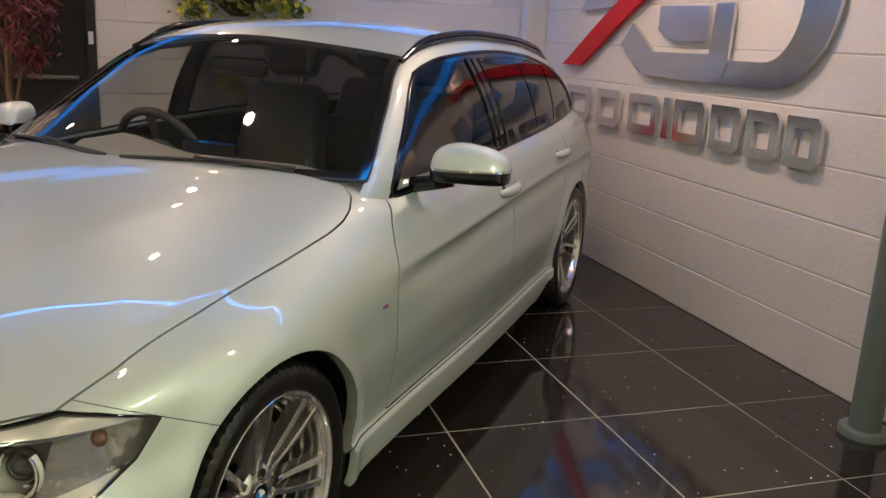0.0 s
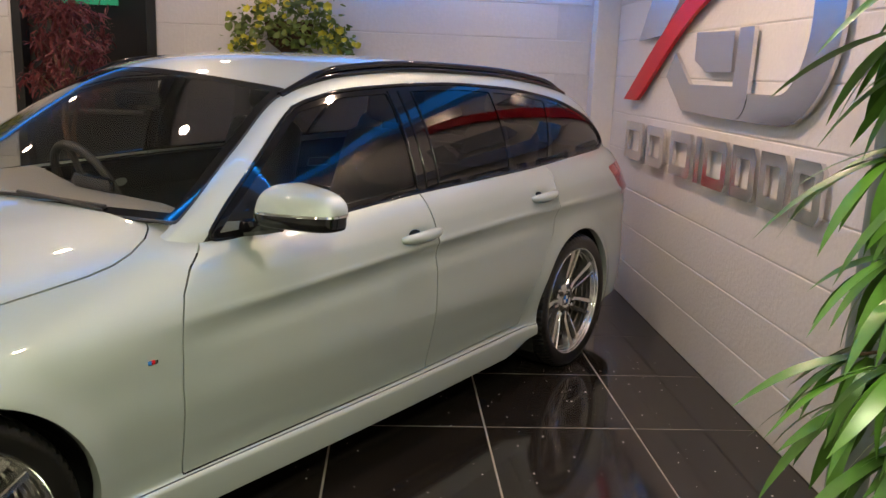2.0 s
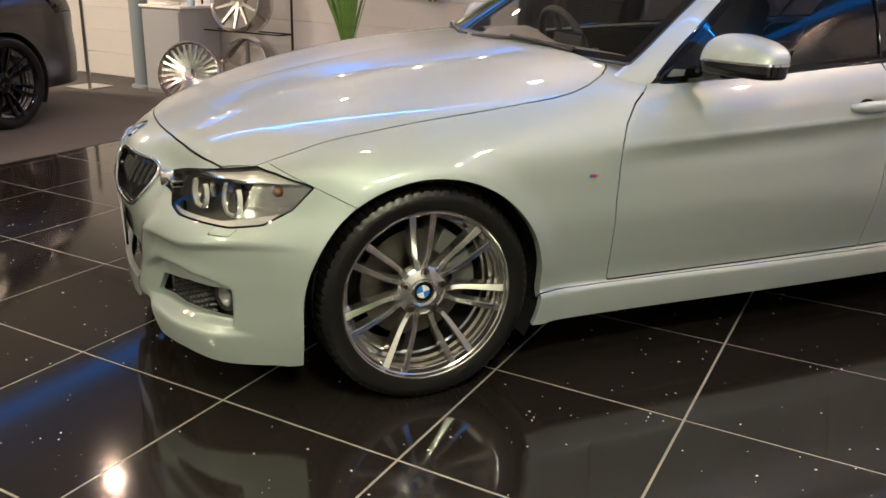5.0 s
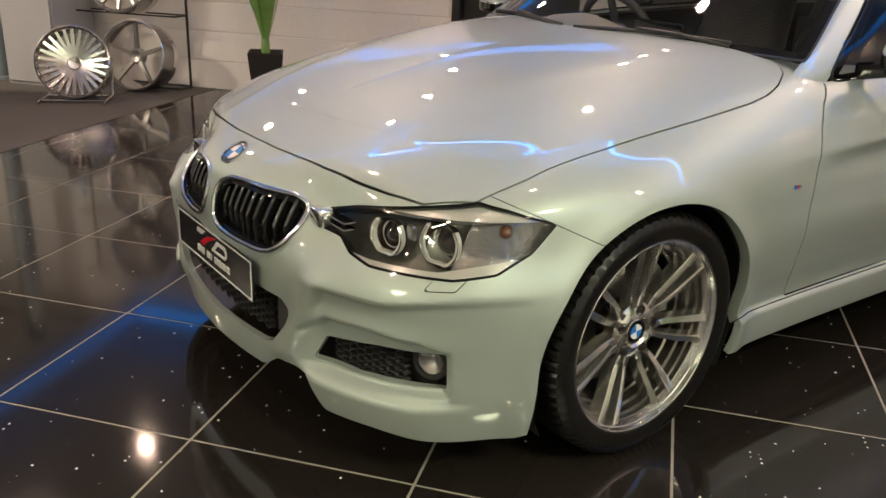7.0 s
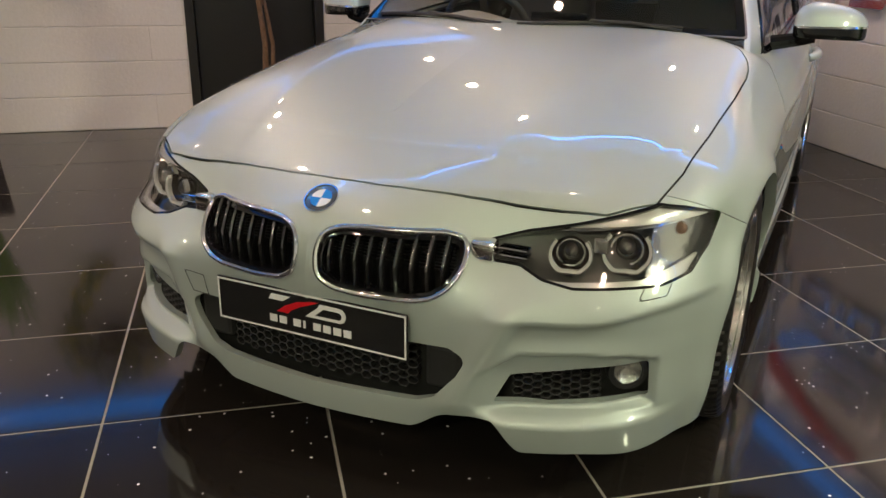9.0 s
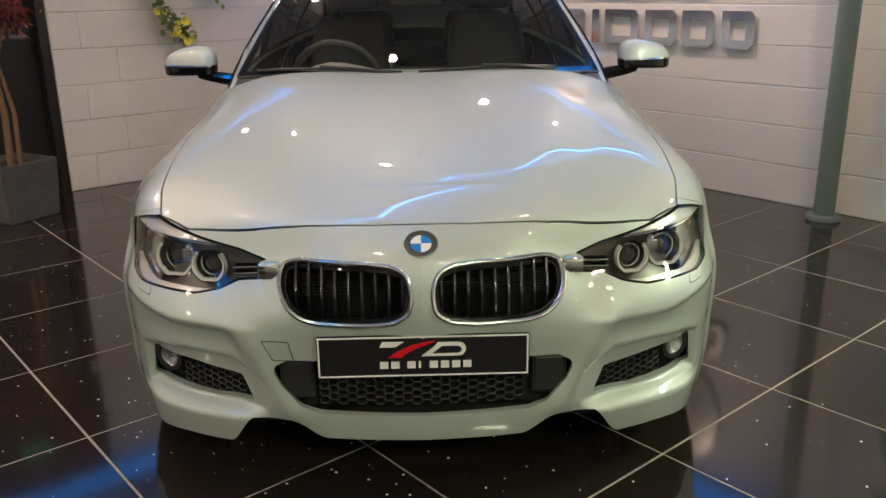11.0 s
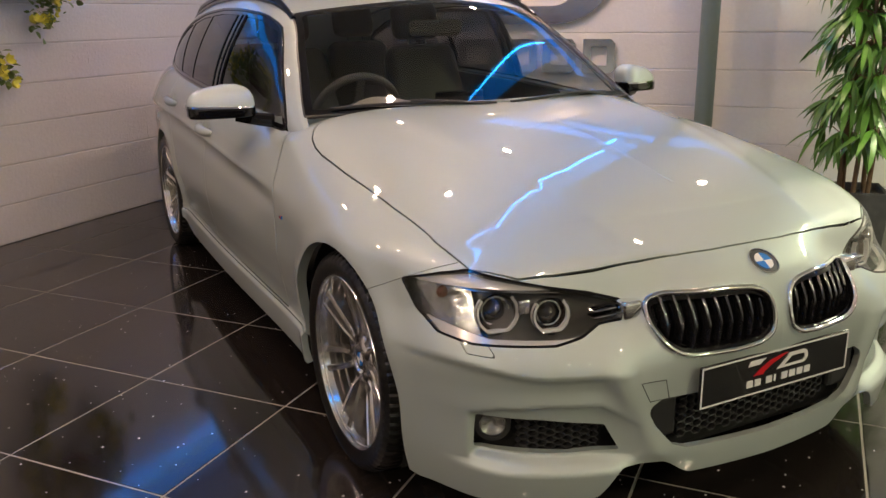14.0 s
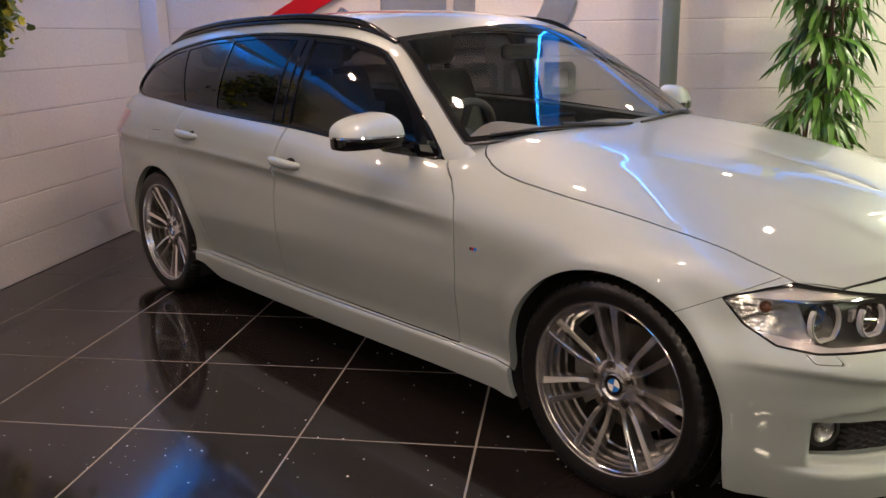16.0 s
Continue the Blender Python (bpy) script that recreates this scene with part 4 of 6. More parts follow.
    for piece, pair, hx, hz in ((cup_f, doors_f, -1.565, 0.822), (cup_r, doors_r, -2.46, 0.868)):
        depth = 0.028 * (1 - np.clip(cup(piece, hx, hz), 0, 1) ** 2.5)
        bowl = piece.moved(-depth[:, None])
        bowl.n = bowl.n + 0.0
        for door, s in zip(pair, (1, -1)):
            mesh = skin_mesh("handle_recess", bowl, (s,), 0)
            mesh.normals_split_custom_set([(0, 0, 0)] * len(mesh.loops))
            link("handle_recess", mesh, paint, door)
    both("side_skirt", skirt, paint, rim=0.02)
    both("tail_lamp", tail, RED_LENS if detail else GLOSS_BLACK, "red tail lamp lens")
    # dark backing inside the shut lines; its near-black colour stands for the shade there
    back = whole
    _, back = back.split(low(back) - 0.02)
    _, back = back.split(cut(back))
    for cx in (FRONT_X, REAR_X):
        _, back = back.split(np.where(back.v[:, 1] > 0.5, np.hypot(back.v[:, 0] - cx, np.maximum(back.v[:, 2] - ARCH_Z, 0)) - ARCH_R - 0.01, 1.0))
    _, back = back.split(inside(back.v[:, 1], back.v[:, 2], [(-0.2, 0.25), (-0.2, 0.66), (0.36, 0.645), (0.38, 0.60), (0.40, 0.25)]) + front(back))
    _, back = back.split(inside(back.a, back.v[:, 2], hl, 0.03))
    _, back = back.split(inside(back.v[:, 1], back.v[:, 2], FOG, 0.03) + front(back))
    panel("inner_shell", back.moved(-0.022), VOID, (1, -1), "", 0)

    # greenhouse
    cab = cabin_skin(step * 1.15)
    trim, cab = cab.split(np.where(np.abs(cab.v[:, 1]) > 0.42, inside(cab.v[:, 0], cab.v[:, 2], WINDOWS, 0.0), 1.0))
    pillar = lambda k: easing(RAIL_Y, k.v[:, 0]) - 0.014
    xb = lambda k: -0.465 - 0.215 * (k.v[:, 1] / 0.68) ** 2
    xt = lambda k: -1.105 - 0.125 * (k.v[:, 1] / 0.55) ** 2
    g_ws = lambda k: np.maximum.reduce([k.v[:, 1] - pillar(k), k.v[:, 0] - xb(k), xt(k) - k.v[:, 0]])
    screen, cab = cab.split(g_ws(cab))
    border, pane = screen.split(-(g_ws(screen) + 0.028))
    panel("windscreen", pane, SCREEN_GLASS, (1, -1), "clear windscreen glass", 0)
    panel("windscreen_border", border, GLOSS_BLACK, (1, -1), "", 0.006)
    edge = lambda k: np.maximum.reduce([k.v[:, 1] - pillar(k) - 0.007, k.v[:, 0] - xb(k) - 0.01, xt(k) - k.v[:, 0] - 0.004])
    seal, cab = cab.split(edge(cab))
    panel("screen_seal", seal.moved(0.001), SATIN_BLACK, (1, -1), "", 0.006)
    cowl, cab = cab.split(xb(cab) - cab.v[:, 0] + 0.004)
    cowl, corner = cowl.split(cowl.v[:, 1] - 0.60)
    corner, _ = corner.split(pillar(corner) - 0.002 - corner.v[:, 1])
    both("pillar_foot", corner, paint, "", 0.004)
    cowl = cowl.moved(-0.042)
    panel("cowl", cowl, SATIN_BLACK, (1, -1), "black plastic scuttle panel", 0.006)
    panel("roof", cab, paint, (1, -1), "silver roof with its pillars", 0.012)
    # panes inside the dark window surround
    inset = lambda k: inside(k.v[:, 0], k.v[:, 2], WINDOWS, 0.0) + 0.023
    slant = lambda k: k.v[:, 0] + 2.62 + (0.985 - k.v[:, 2]) * -0.62
    cuts = (("front_window", lambda k: np.maximum(inset(k), -1.640 - k.v[:, 0]), DOOR_GLASS),
            ("rear_window", lambda k: np.maximum.reduce([inset(k), k.v[:, 0] + 1.775, -2.30 - 0.10 * (k.v[:, 2] - 1.15) - k.v[:, 0]]), TINT_GLASS),
            ("fixed_window", lambda k: np.maximum.reduce([inset(k), k.v[:, 0] + 2.325 + 0.10 * (k.v[:, 2] - 1.15), -slant(k) - 0.0]), TINT_GLASS),
            ("quarter_window", lambda k: np.maximum(inset(k), slant(k) + 0.035), TINT_GLASS))
    for name, g, mat in cuts:
        pane, trim = trim.split(g(trim))
        for s in (1, -1):
            ob = panel(name, pane.moved(-0.003), mat, (s,), "tinted side window glass", 0)
    both("window_surround", trim, GLOSS_BLACK, "gloss black window surround", 0.008)

    def side_y(x, z):
        by, bz, ry, rz = (float(easing(k, [x])[0]) for k in (BELT_Y, BELT_Z, RAIL_Y, RAIL_Z))
        t = min(max((z - bz) / (rz - bz), 0.0), 1.0)
        return by + (ry - by) * t ** 1.15 + 0.02 * math.sin(math.pi * t) * min(1, 4 * (rz - bz))

    # raised beads round the windows and down the door pillars
    loop = [Vector(p) for p in WINDOWS] + [Vector(WINDOWS[0])]
    ring = [a.lerp(b, k / 6) for a, b in zip(loop, loop[1:]) for k in range(6)]
    for _ in range(3):
        ring = [ring[i - 1] * 0.25 + ring[i] * 0.5 + ring[(i + 1) % len(ring)] * 0.25 for i in range(len(ring))]
    for s in (1, -1):
        pts = [(p.x, s * (side_y(p.x, p.y) + 0.001), p.y) for p in ring + ring[:1]]
        part("window_bead", tube(pts, 0.0065, 8), GLOSS_BLACK, root, "gloss black moulding round the side windows", smooth=60)
        for x0, x1 in ((-1.645, -1.652), (-1.772, -1.778), (-1.700, -1.706)):
            pts = [(x0 + (x1 - x0) * t, s * (side_y(x0, 0.965 + 0.33 * t) + 0.001), 0.965 + 0.33 * t) for t in np.linspace(0, 1, 9)]
            part("pillar_bead", tube(pts, 0.0045, 8), GLOSS_BLACK, root, smooth=60)
    # roof rails and mirrors
    for s in (1, -1):
        xs = np.linspace(-1.20, -3.14, 26)
        ry, rz = easing(RAIL_Y, xs), easing(RAIL_Z, xs)
        lift = 0.030 * np.minimum(ramp(-xs, 1.20, 1.42), 1 - ramp(-xs, 2.92, 3.14)) - 0.004
        part("roof_rail", tube([(a, s * (b - 0.012), c + d) for a, b, c, d in zip(xs, ry, rz, lift)], 0.0115, 10), GLOSS_BLACK, root, "black roof rail", smooth=50)
        part("rail_base", tube([(a, s * (b - 0.012), c + 0.2 * d) for a, b, c, d in zip(xs, ry, rz, lift)], 0.011, 8), GLOSS_BLACK, root, smooth=50)
        mirror = link("wing_mirror", bpy.data.meshes.new("mirror_arm"), None, root, "silver door mirror on a black foot", pose(-0.90, s * 0.80, 0.942))
        bm = tube([(0.02, -s * 0.03, -0.02), (0.02, s * 0.05, -0.005), (0.01, s * 0.10, 0.005)], 0.02, 10, taper=lambda t: 0.026 - 0.006 * t)
        bmesh.ops.recalc_face_normals(bm, faces=bm.faces)
        bm.to_mesh(mirror.data)
        bm.free()
        mirror.data.materials.append(GLOSS_BLACK)
        for name, mat, lo, hi in (("cap", paint, 0.042, 1.0), ("housing", GLOSS_BLACK, -1.0, 0.036), ("indicator", CHROME, 0.036, 0.042)):
            bm = bmesh.new()
            bmesh.ops.create_uvsphere(bm, u_segments=40, v_segments=24, radius=1)
            for v in bm.verts:
                px, py, pz = v.co
                if pz < 0:
                    q = max(1e-3, math.sqrt(max(0.0, 1 - pz * pz))) ** 0.85
                    px, py = px / q, py / q
                f = lambda q, e: math.copysign(abs(q) ** e, q)
                wx, wy, wz = f(px, 0.60), f(py, 0.62), f(pz, 0.66)
                tall = 0.082 * (1 - 0.30 * max(0, (wy + 0.5) / 1.5) ** 1.4)
                X = 0.068 * wx * (1 - 0.18 * wy) - 0.012 + 0.03 * -wy
                Z = tall * wz if wz > 0 else -0.034 * abs(pz) ** 0.42
                v.co = (X - 0.02 * max(0, wz) - 0.015, s * (0.143 + 0.112 * wy), 0.034 + Z - 0.004 * wy)
            bmesh.ops.bisect_plane(bm, geom=bm.verts[:] + bm.edges[:] + bm.faces[:], plane_co=(0, 0, hi), plane_no=(0, 0, 1), clear_outer=True)
            bmesh.ops.bisect_plane(bm, geom=bm.verts[:] + bm.edges[:] + bm.faces[:], plane_co=(0, 0, lo), plane_no=(0, 0, 1), clear_inner=True)
            if name == "indicator":
                bmesh.ops.scale(bm, vec=(1.02, 1.01, 1), verts=bm.verts)
            part(name, bm, mat, mirror, smooth=50)
    # door handles
    for pair, hx, hz, hy in ((doors_f, -1.565, 0.822, 0.874), (doors_r, -2.46, 0.868, 0.850)):
        for door, s in zip(pair, (1, -1)):
            pts = [(hx + 0.105 - 0.21 * t, s * (hy - 0.004 + 0.026 * math.sin(math.pi * t) ** 0.6), hz - 0.006 + 0.012 * t) for t in np.linspace(0, 1, 14)]
            bm = tube(pts, 0.013, 12, taper=lambda t: 0.010 + 0.0105 * math.sin(math.pi * t) ** 0.5)
            part("door_handle", bm, paint, door, smooth=60)
    # wheels, liners and underbody
    wheel = wheel_parts(GLOSS_BLACK if dark_wheels else ALLOY)
    for cx in (FRONT_X, REAR_X):
        for s in (1, -1):
            w = thing("wheel", "19-inch alloy wheel with seven paired spokes", "", pose(cx, s * 0.747, 0.331, -90 * s, 0, 0) @ Matrix.Rotation(radians(SPIN[(cx == FRONT_X, s)]), 4, "Z"))
            w.parent = root
            for name, mesh in wheel:
                o = link(name, mesh, None, w)
            if detail:
                roundel(w, pose(0, 0, 0.0585, 0, 0, 75), 0.0315)
            bm = bmesh.new()
            pts = arc(cx, ARCH_Z, ARCH_R + 0.012, -28, 208, 28)
            a = [[bm.verts.new((px, s * yy, pz)) for px, pz in pts] for yy in (0.835, 0.50)]
            for i in range(len(pts) - 1):
                bm.faces.new((a[0][i], a[0][i + 1], a[1][i + 1], a[1][i]))
            bm.faces.new(a[1])
            part("wheel_arch_liner", bm, SATIN_BLACK, root)
    # plain slabs in the cavity colour, so the underside's shade is painted in
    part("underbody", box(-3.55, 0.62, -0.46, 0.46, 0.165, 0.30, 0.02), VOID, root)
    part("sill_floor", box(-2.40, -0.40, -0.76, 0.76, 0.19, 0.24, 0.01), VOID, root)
    if not detail:
        return
    # front grilles
    ring, _ = kidney.split(-(inside(kidney.v[:, 1], kidney.v[:, 2], KIDNEY, 0.028) + 0.014))
    e = np.concatenate([kidney.f[:, [0, 1]], kidney.f[:, [1, 2]], kidney.f[:, [2, 0]]])
    _, first, count = np.unique(np.sort(e, 1), axis=0, return_index=True, return_counts=True)
    loop = kidney.v[np.unique(e[first[count == 1]])] + kidney.n[np.unique(e[first[count == 1]])] * 0.004
    loop = loop[np.argsort(np.arctan2(loop[:, 2] - 0.577, (loop[:, 1] - 0.19) * 0.55))]
    for _ in range(14):
        loop = 0.25 * np.roll(loop, 1, 0) + 0.5 * loop + 0.25 * np.roll(loop, -1, 0)
    loop = np.concatenate([loop[::2], loop[:1]])
    for s in (1, -1):
        grille = panel("kidney_grille", ring.moved(-0.002), GLOSS_BLACK, (s,), "chrome-framed upright grille with black bars", 0.03)
        part("chrome_frame", tube(loop * (1, s, 1), 0.0068, 10), CHROME, grille, smooth=60)
        for i in range(9):
            yy = 0.046 + 0.0325 * i
            pts = []
            for t in np.linspace(0, 1, 8):
                zz = 0.508 + 0.140 * t - (0.010 * i / 8 if t > 0.5 else -0.010 * (i / 8) ** 2)
                pts.append((np.interp(yy, (0, 0.2, 0.38), (0.758, 0.752, 0.690)) - 0.012 - 0.075 * max(0, t - 0.45) ** 1.4 + 0.006 * math.sin(math.pi * t), s * yy, zz))
            bm = bmesh.new()
            rows = [[bm.verts.new(Vector(p) + Vector(o)) for o in ((0.010, 0, 0), (0.0085, s * 0.0030, 0), (0.003, s * 0.0046, 0), (-0.030, s * 0.003, 0), (-0.030, -s * 0.003, 0), (0.003, -s * 0.0046, 0), (0.0085, -s * 0.0030, 0))] for p in pts]
            for a, b in zip(rows, rows[1:]):
                for j in range(7):
                    bm.faces.new((a[j], a[(j + 1) % 7], b[(j + 1) % 7], b[j]))
            part("bar", bm, GRILLE_BAR, grille, smooth=50)
        # amber-tinted link between grille and lamp
        part("lamp_link", box(0.630, 0.672, *sorted((s * 0.350, s * 0.404)), 0.588, 0.634, 0.008, 3), CHROME, root, smooth=50)
    # radiator and lower sheet carry the intakes' shade in their near-black colour
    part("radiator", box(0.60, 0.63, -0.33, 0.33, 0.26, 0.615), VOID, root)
    for zz in np.linspace(0.535, 0.625, 12):
        part("radiator_fin", box(0.63, 0.637, -0.30, 0.30, zz, zz + 0.003), SATIN_BLACK, root)
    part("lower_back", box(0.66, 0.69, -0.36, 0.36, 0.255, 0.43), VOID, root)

    def honeycomb(y0, y1, z0, z1, r, surface, s):
        """A sheet of six-sided cells with thin walls and depth."""
        bm = bmesh.new()
        h = 0.68 * r
        pts = [(r, 0), (0.55 * r, h), (-0.55 * r, h), (-r, 0), (-0.55 * r, -h), (0.55 * r, -h)]
        row, zz = 0, z0
        while zz < z1:
            yy = y0 + (1.55 * r if row % 2 else 0)
            while yy < y1:
                outer = [bm.verts.new((surface(yy + a), s * (yy + a), zz + b)) for a, b in pts]
                inner = [bm.verts.new((surface(yy + a) - 0.001, s * (yy + a * 0.84), zz + b * 0.80)) for a, b in pts]
                deep = [bm.verts.new((surface(yy + a) - 0.020, s * (yy + a * 0.80), zz + b * 0.76)) for a, b in pts]
                for i in range(6):
                    j = (i + 1) % 6
                    bm.faces.new((outer[i], outer[j], inner[j], inner[i]))
                    bm.faces.new((inner[i], inner[j], deep[j], deep[i]))
                yy += 3.1 * r
            zz += h
            row += 1
        return bm

    part("lower_grille", honeycomb(-0.25, 0.25, 0.284, 0.390, 0.0150, lambda yy: 0.735 - 0.25 * yy * yy, 1), SATIN_BLACK, root, "black honeycomb lower grille")
    for s in (1, -1):
        duct = part("intake_duct", box(0.67, 0.725, *sorted((s * 0.27, s * 0.36)), 0.29, 0.40, 0.012), SATIN_BLACK, root)
        line = lambda yy: float(np.interp(yy, (0.44, 0.50, 0.60, 0.70, 0.76), (0.645, 0.622, 0.580, 0.520, 0.470)))
        part("fog_grille", honeycomb(0.468, 0.64, 0.276, 0.352, 0.0125, lambda yy: line(yy) + 0.022, s), SATIN_BLACK, root, "black honeycomb intake insert")
        # near-black sheet paints the shade deep inside the fog intake
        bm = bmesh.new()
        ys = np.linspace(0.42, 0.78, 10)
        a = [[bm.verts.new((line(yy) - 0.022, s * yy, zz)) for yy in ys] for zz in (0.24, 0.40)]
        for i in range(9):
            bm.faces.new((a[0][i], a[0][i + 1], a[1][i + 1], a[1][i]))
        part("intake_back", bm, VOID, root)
        lamp_m = pose(line(0.682) + 0.010, s * 0.682, 0.340) @ Matrix.Rotation(radians(90), 4, "Y") @ Matrix.Rotation(radians(-s * 28), 4, "X")
        fog_lamp = link("fog_lamp", bpy.data.meshes.new("fog_ring"), None, root, "round fog lamp in a black ring", lamp_m)
        bm = lathe([(0.031, -0.02), (0.033, 0.010), (0.044, 0.008), (0.046, -0.02)], 28, closed=True)
        bm.to_mesh(fog_lamp.data)
        bm.free()
        fog_lamp.data.materials.append(SATIN_BLACK)
        part("reflector", lathe([(0.0001, -0.013), (0.018, -0.007), (0.031, 0.005)], 24, caps=False), LAMP_FACET, fog_lamp, smooth=60)
        part("lens", lathe([(0.0001, 0.017), (0.018, 0.014), (0.032, 0.007)], 24, caps=False), LENS, fog_lamp, smooth=60)
    # headlamps
    rim_piece, glass = light.split(-(inside(light.a, light.v[:, 2], hl, 0.004) + 0.0050))
    hood = lambda k: 0.660 + 0.03 * (k.v[:, 1] - 0.45) - k.v[:, 2]
    for s in (1, -1):
        lampset = panel("headlight", rim_piece, GLOSS_BLACK, (s,), "clear headlight with twin ring lamps under a silver brow", 0.04)
        panel("lens", glass, LENS, (s,), "", 0, lampset)
        panel("housing", light.moved(-0.058), LAMP_DARK, (s,), "", 0, lampset)
        brow, _ = light.split(np.maximum(hood(light), 0.455 - light.v[:, 1]))
        panel("brow", brow.moved(-0.010), LAMP_BROW, (s,), "satin silver brow over the lamps", 0.03, lampset)
        lip, _ = light.split(np.maximum(np.abs(hood(light) - 0.004) - 0.003, 0.455 - light.v[:, 1]))
        panel("brow_edge", lip.moved(-0.007), CHROME, (s,), "", 0.008, lampset)
        outer_piece, _ = light.split(np.maximum(0.712 - light.v[:, 1], -hood(light)))
        panel("side_reflector", outer_piece.moved(-0.030), LAMP_FACET, (s,), "faceted bright reflector", 0.01, lampset)
        chin, _ = light.split(light.v[:, 2] - 0.5655 - 0.30 * np.maximum(light.v[:, 1] - 0.70, 0) - 0.08 * np.maximum(0.55 - light.v[:, 1], 0))
        panel("lower_strip", chin.moved(-0.012), LAMP_BROW, (s,), "thin silver lower strip", 0.010, lampset)
        turn = pose(0.400, s * 0.742, 0.640) @ Matrix.Rotation(radians(85), 4, "Y") @ Matrix.Rotation(radians(-s * 50), 4, "X")
        part("turn_bulb", lathe([(0.0001, 0.012), (0.010, 0.010), (0.015, 0.0), (0.017, -0.012)], 20, m=turn), AMBER, lampset, "small amber bulb cap", smooth=60)
        for yy, xx, zz, rr in ((0.650, 0.506, 0.604, 0.055), (0.545, 0.576, 0.603, 0.048)):
            m = pose(xx, s * yy, zz) @ Matrix.Rotation(radians(86), 4, "Y") @ Matrix.Rotation(radians(-s * 14), 4, "X")
            turns = [radians(-132 + 264 * k / 36) for k in range(37)]
            reach = lambda a: rr * min(1.0, 0.90 / max(0.05, math.cos(a)), 0.985 / max(0.05, math.cos(abs(a) - radians(48))))
            line = lambda d: [((reach(a) - d) * math.cos(a), (reach(a) - d) * math.sin(a)) for a in turns]
            part("ring_lamp", slab(line(0.0) + line(0.0085)[::-1], -0.006, 0.006, m=m), RING_LIGHT, lampset, "pale open ring light with a flat foot")
            part("ring_edge", tube([m @ Vector((x, y, 0.008)) for x, y in line(0.0012)], 0.0014, 6), CHROME, lampset)
            part("ring_foot", box(0.88 * rr, 1.04 * rr, -0.010, 0.010, -0.010, 0.004, 0.003), CHROME, lampset, m=m)
            part("reflector", lathe([(rr * 0.40, -0.050), (rr * 0.62, -0.034), (rr * 0.80, -0.012), (rr * 0.86, 0.001)], 32, m=m, caps=False), LAMP_BOWL, lampset, smooth=60)
            part("projector_ring", lathe([(rr * 0.56, -0.030), (rr * 0.58, -0.016), (rr * 0.66, -0.016), (rr * 0.68, -0.030)], 28, m=m, closed=True), CHROME, lampset, smooth=40)
            part("projector_lens", lathe([(0.0001, -0.004), (rr * 0.22, -0.007), (rr * 0.42, -0.015), (rr * 0.56, -0.028)], 28, m=m), PROJECTOR, lampset, smooth=60)
        part("lamp_bridge", box(0.545, 0.556, *sorted((s * 0.588, s * 0.618)), 0.606, 0.640, 0.004), LAMP_FACET, lampset)
        for i in range(2):
            part("light_bar", box(0.612, 0.646, *sorted((s * 0.405, s * 0.470)), 0.598 + 0.016 * i, 0.603 + 0.016 * i, 0.002, 1), CHROME, lampset)
    # square cover of the towing eye, on the right of the bumper
    ring = []
    for yy, zz in [(0.330 + 0.066 * u, 0.455) for u in np.linspace(0, 1, 6)] + [(0.396 - 0.026 * u, 0.455 - 0.05 * u) for u in np.linspace(0, 1, 6)] + [(0.370 - 0.052 * u, 0.405) for u in np.linspace(0, 1, 6)] + [(0.318 + 0.012 * u, 0.405 + 0.05 * u) for u in np.linspace(0, 1, 6)]:
        near = ((bumper.v[:, 1] - yy) ** 2 + (bumper.v[:, 2] - zz) ** 2 + 9 * (bumper.v[:, 0] < 0.3)).argsort()[:6]
        ring.append((float(bumper.v[near, 0].mean()) + 0.0002, -yy, zz))
    part("tow_eye_cover", tube(ring + ring[:1], 0.0010, 6), SATIN_BLACK, root, "fine seam round the square cover of the towing eye")
    # badge on the nose, number plate, side badges
    roundel(root, pose(0.703, 0, 0.684) @ Matrix.Rotation(radians(34), 4, "Y") @ Matrix.Rotation(radians(90), 4, "Z"), 0.041, BADGE_RING)
    plate = part("number_plate", box(0.772, 0.780, -0.257, 0.257, 0.372, 0.482, 0.004), PLATE_BLACK, root, "black show plate with a white edge")
    for y0, y1, z0, z1 in ((-0.254, 0.254, 0.475, 0.479), (-0.254, 0.254, 0.375, 0.379), (-0.254, -0.250, 0.379, 0.475), (0.250, 0.254, 0.379, 0.475)):
        part("edge_line", box(0.780, 0.7812, y0, y1, z0, z1), BADGE_WHITE, plate)
    face = Matrix(((0, 0, 1, 0.780), (1, 0, 0, 0), (0, 1, 0, 0), (0, 0, 0, 1)))
    part("emblem_swoosh", slab([(-0.085, 0.424), (-0.062, 0.441), (-0.03, 0.456), (0.01, 0.465), (0.03, 0.466), (0.012, 0.458), (-0.02, 0.446), (-0.045, 0.432), (-0.052, 0.424)], 0.0005, 0.0016, m=face), RED_SIGN, plate)
    part("emblem_shape", slab([(-0.005, 0.427), *arc(0.085, 0.445, 0.018, -90, 90, 10), (0.035, 0.463), (0.03, 0.455)], 0.0005, 0.0016, m=face, holes=[[(0.02, 0.433), *arc(0.083, 0.4435, 0.0095, -90, 90, 8), (0.045, 0.453)]]), BADGE_WHITE, plate)
    part("emblem_shape", slab([(-0.105, 0.452), (-0.098, 0.466), (-0.045, 0.466), (-0.066, 0.452)], 0.0005, 0.0016, m=face), BADGE_WHITE, plate)
    for k in range(8):
        yy = -0.105 + 0.027 * k + (0.012 if k > 1 else 0)
        part("text_bar", box(0.780, 0.7816, yy, yy + (0.006 if k == 3 else 0.020), 0.396, 0.414), BADGE_WHITE, plate)
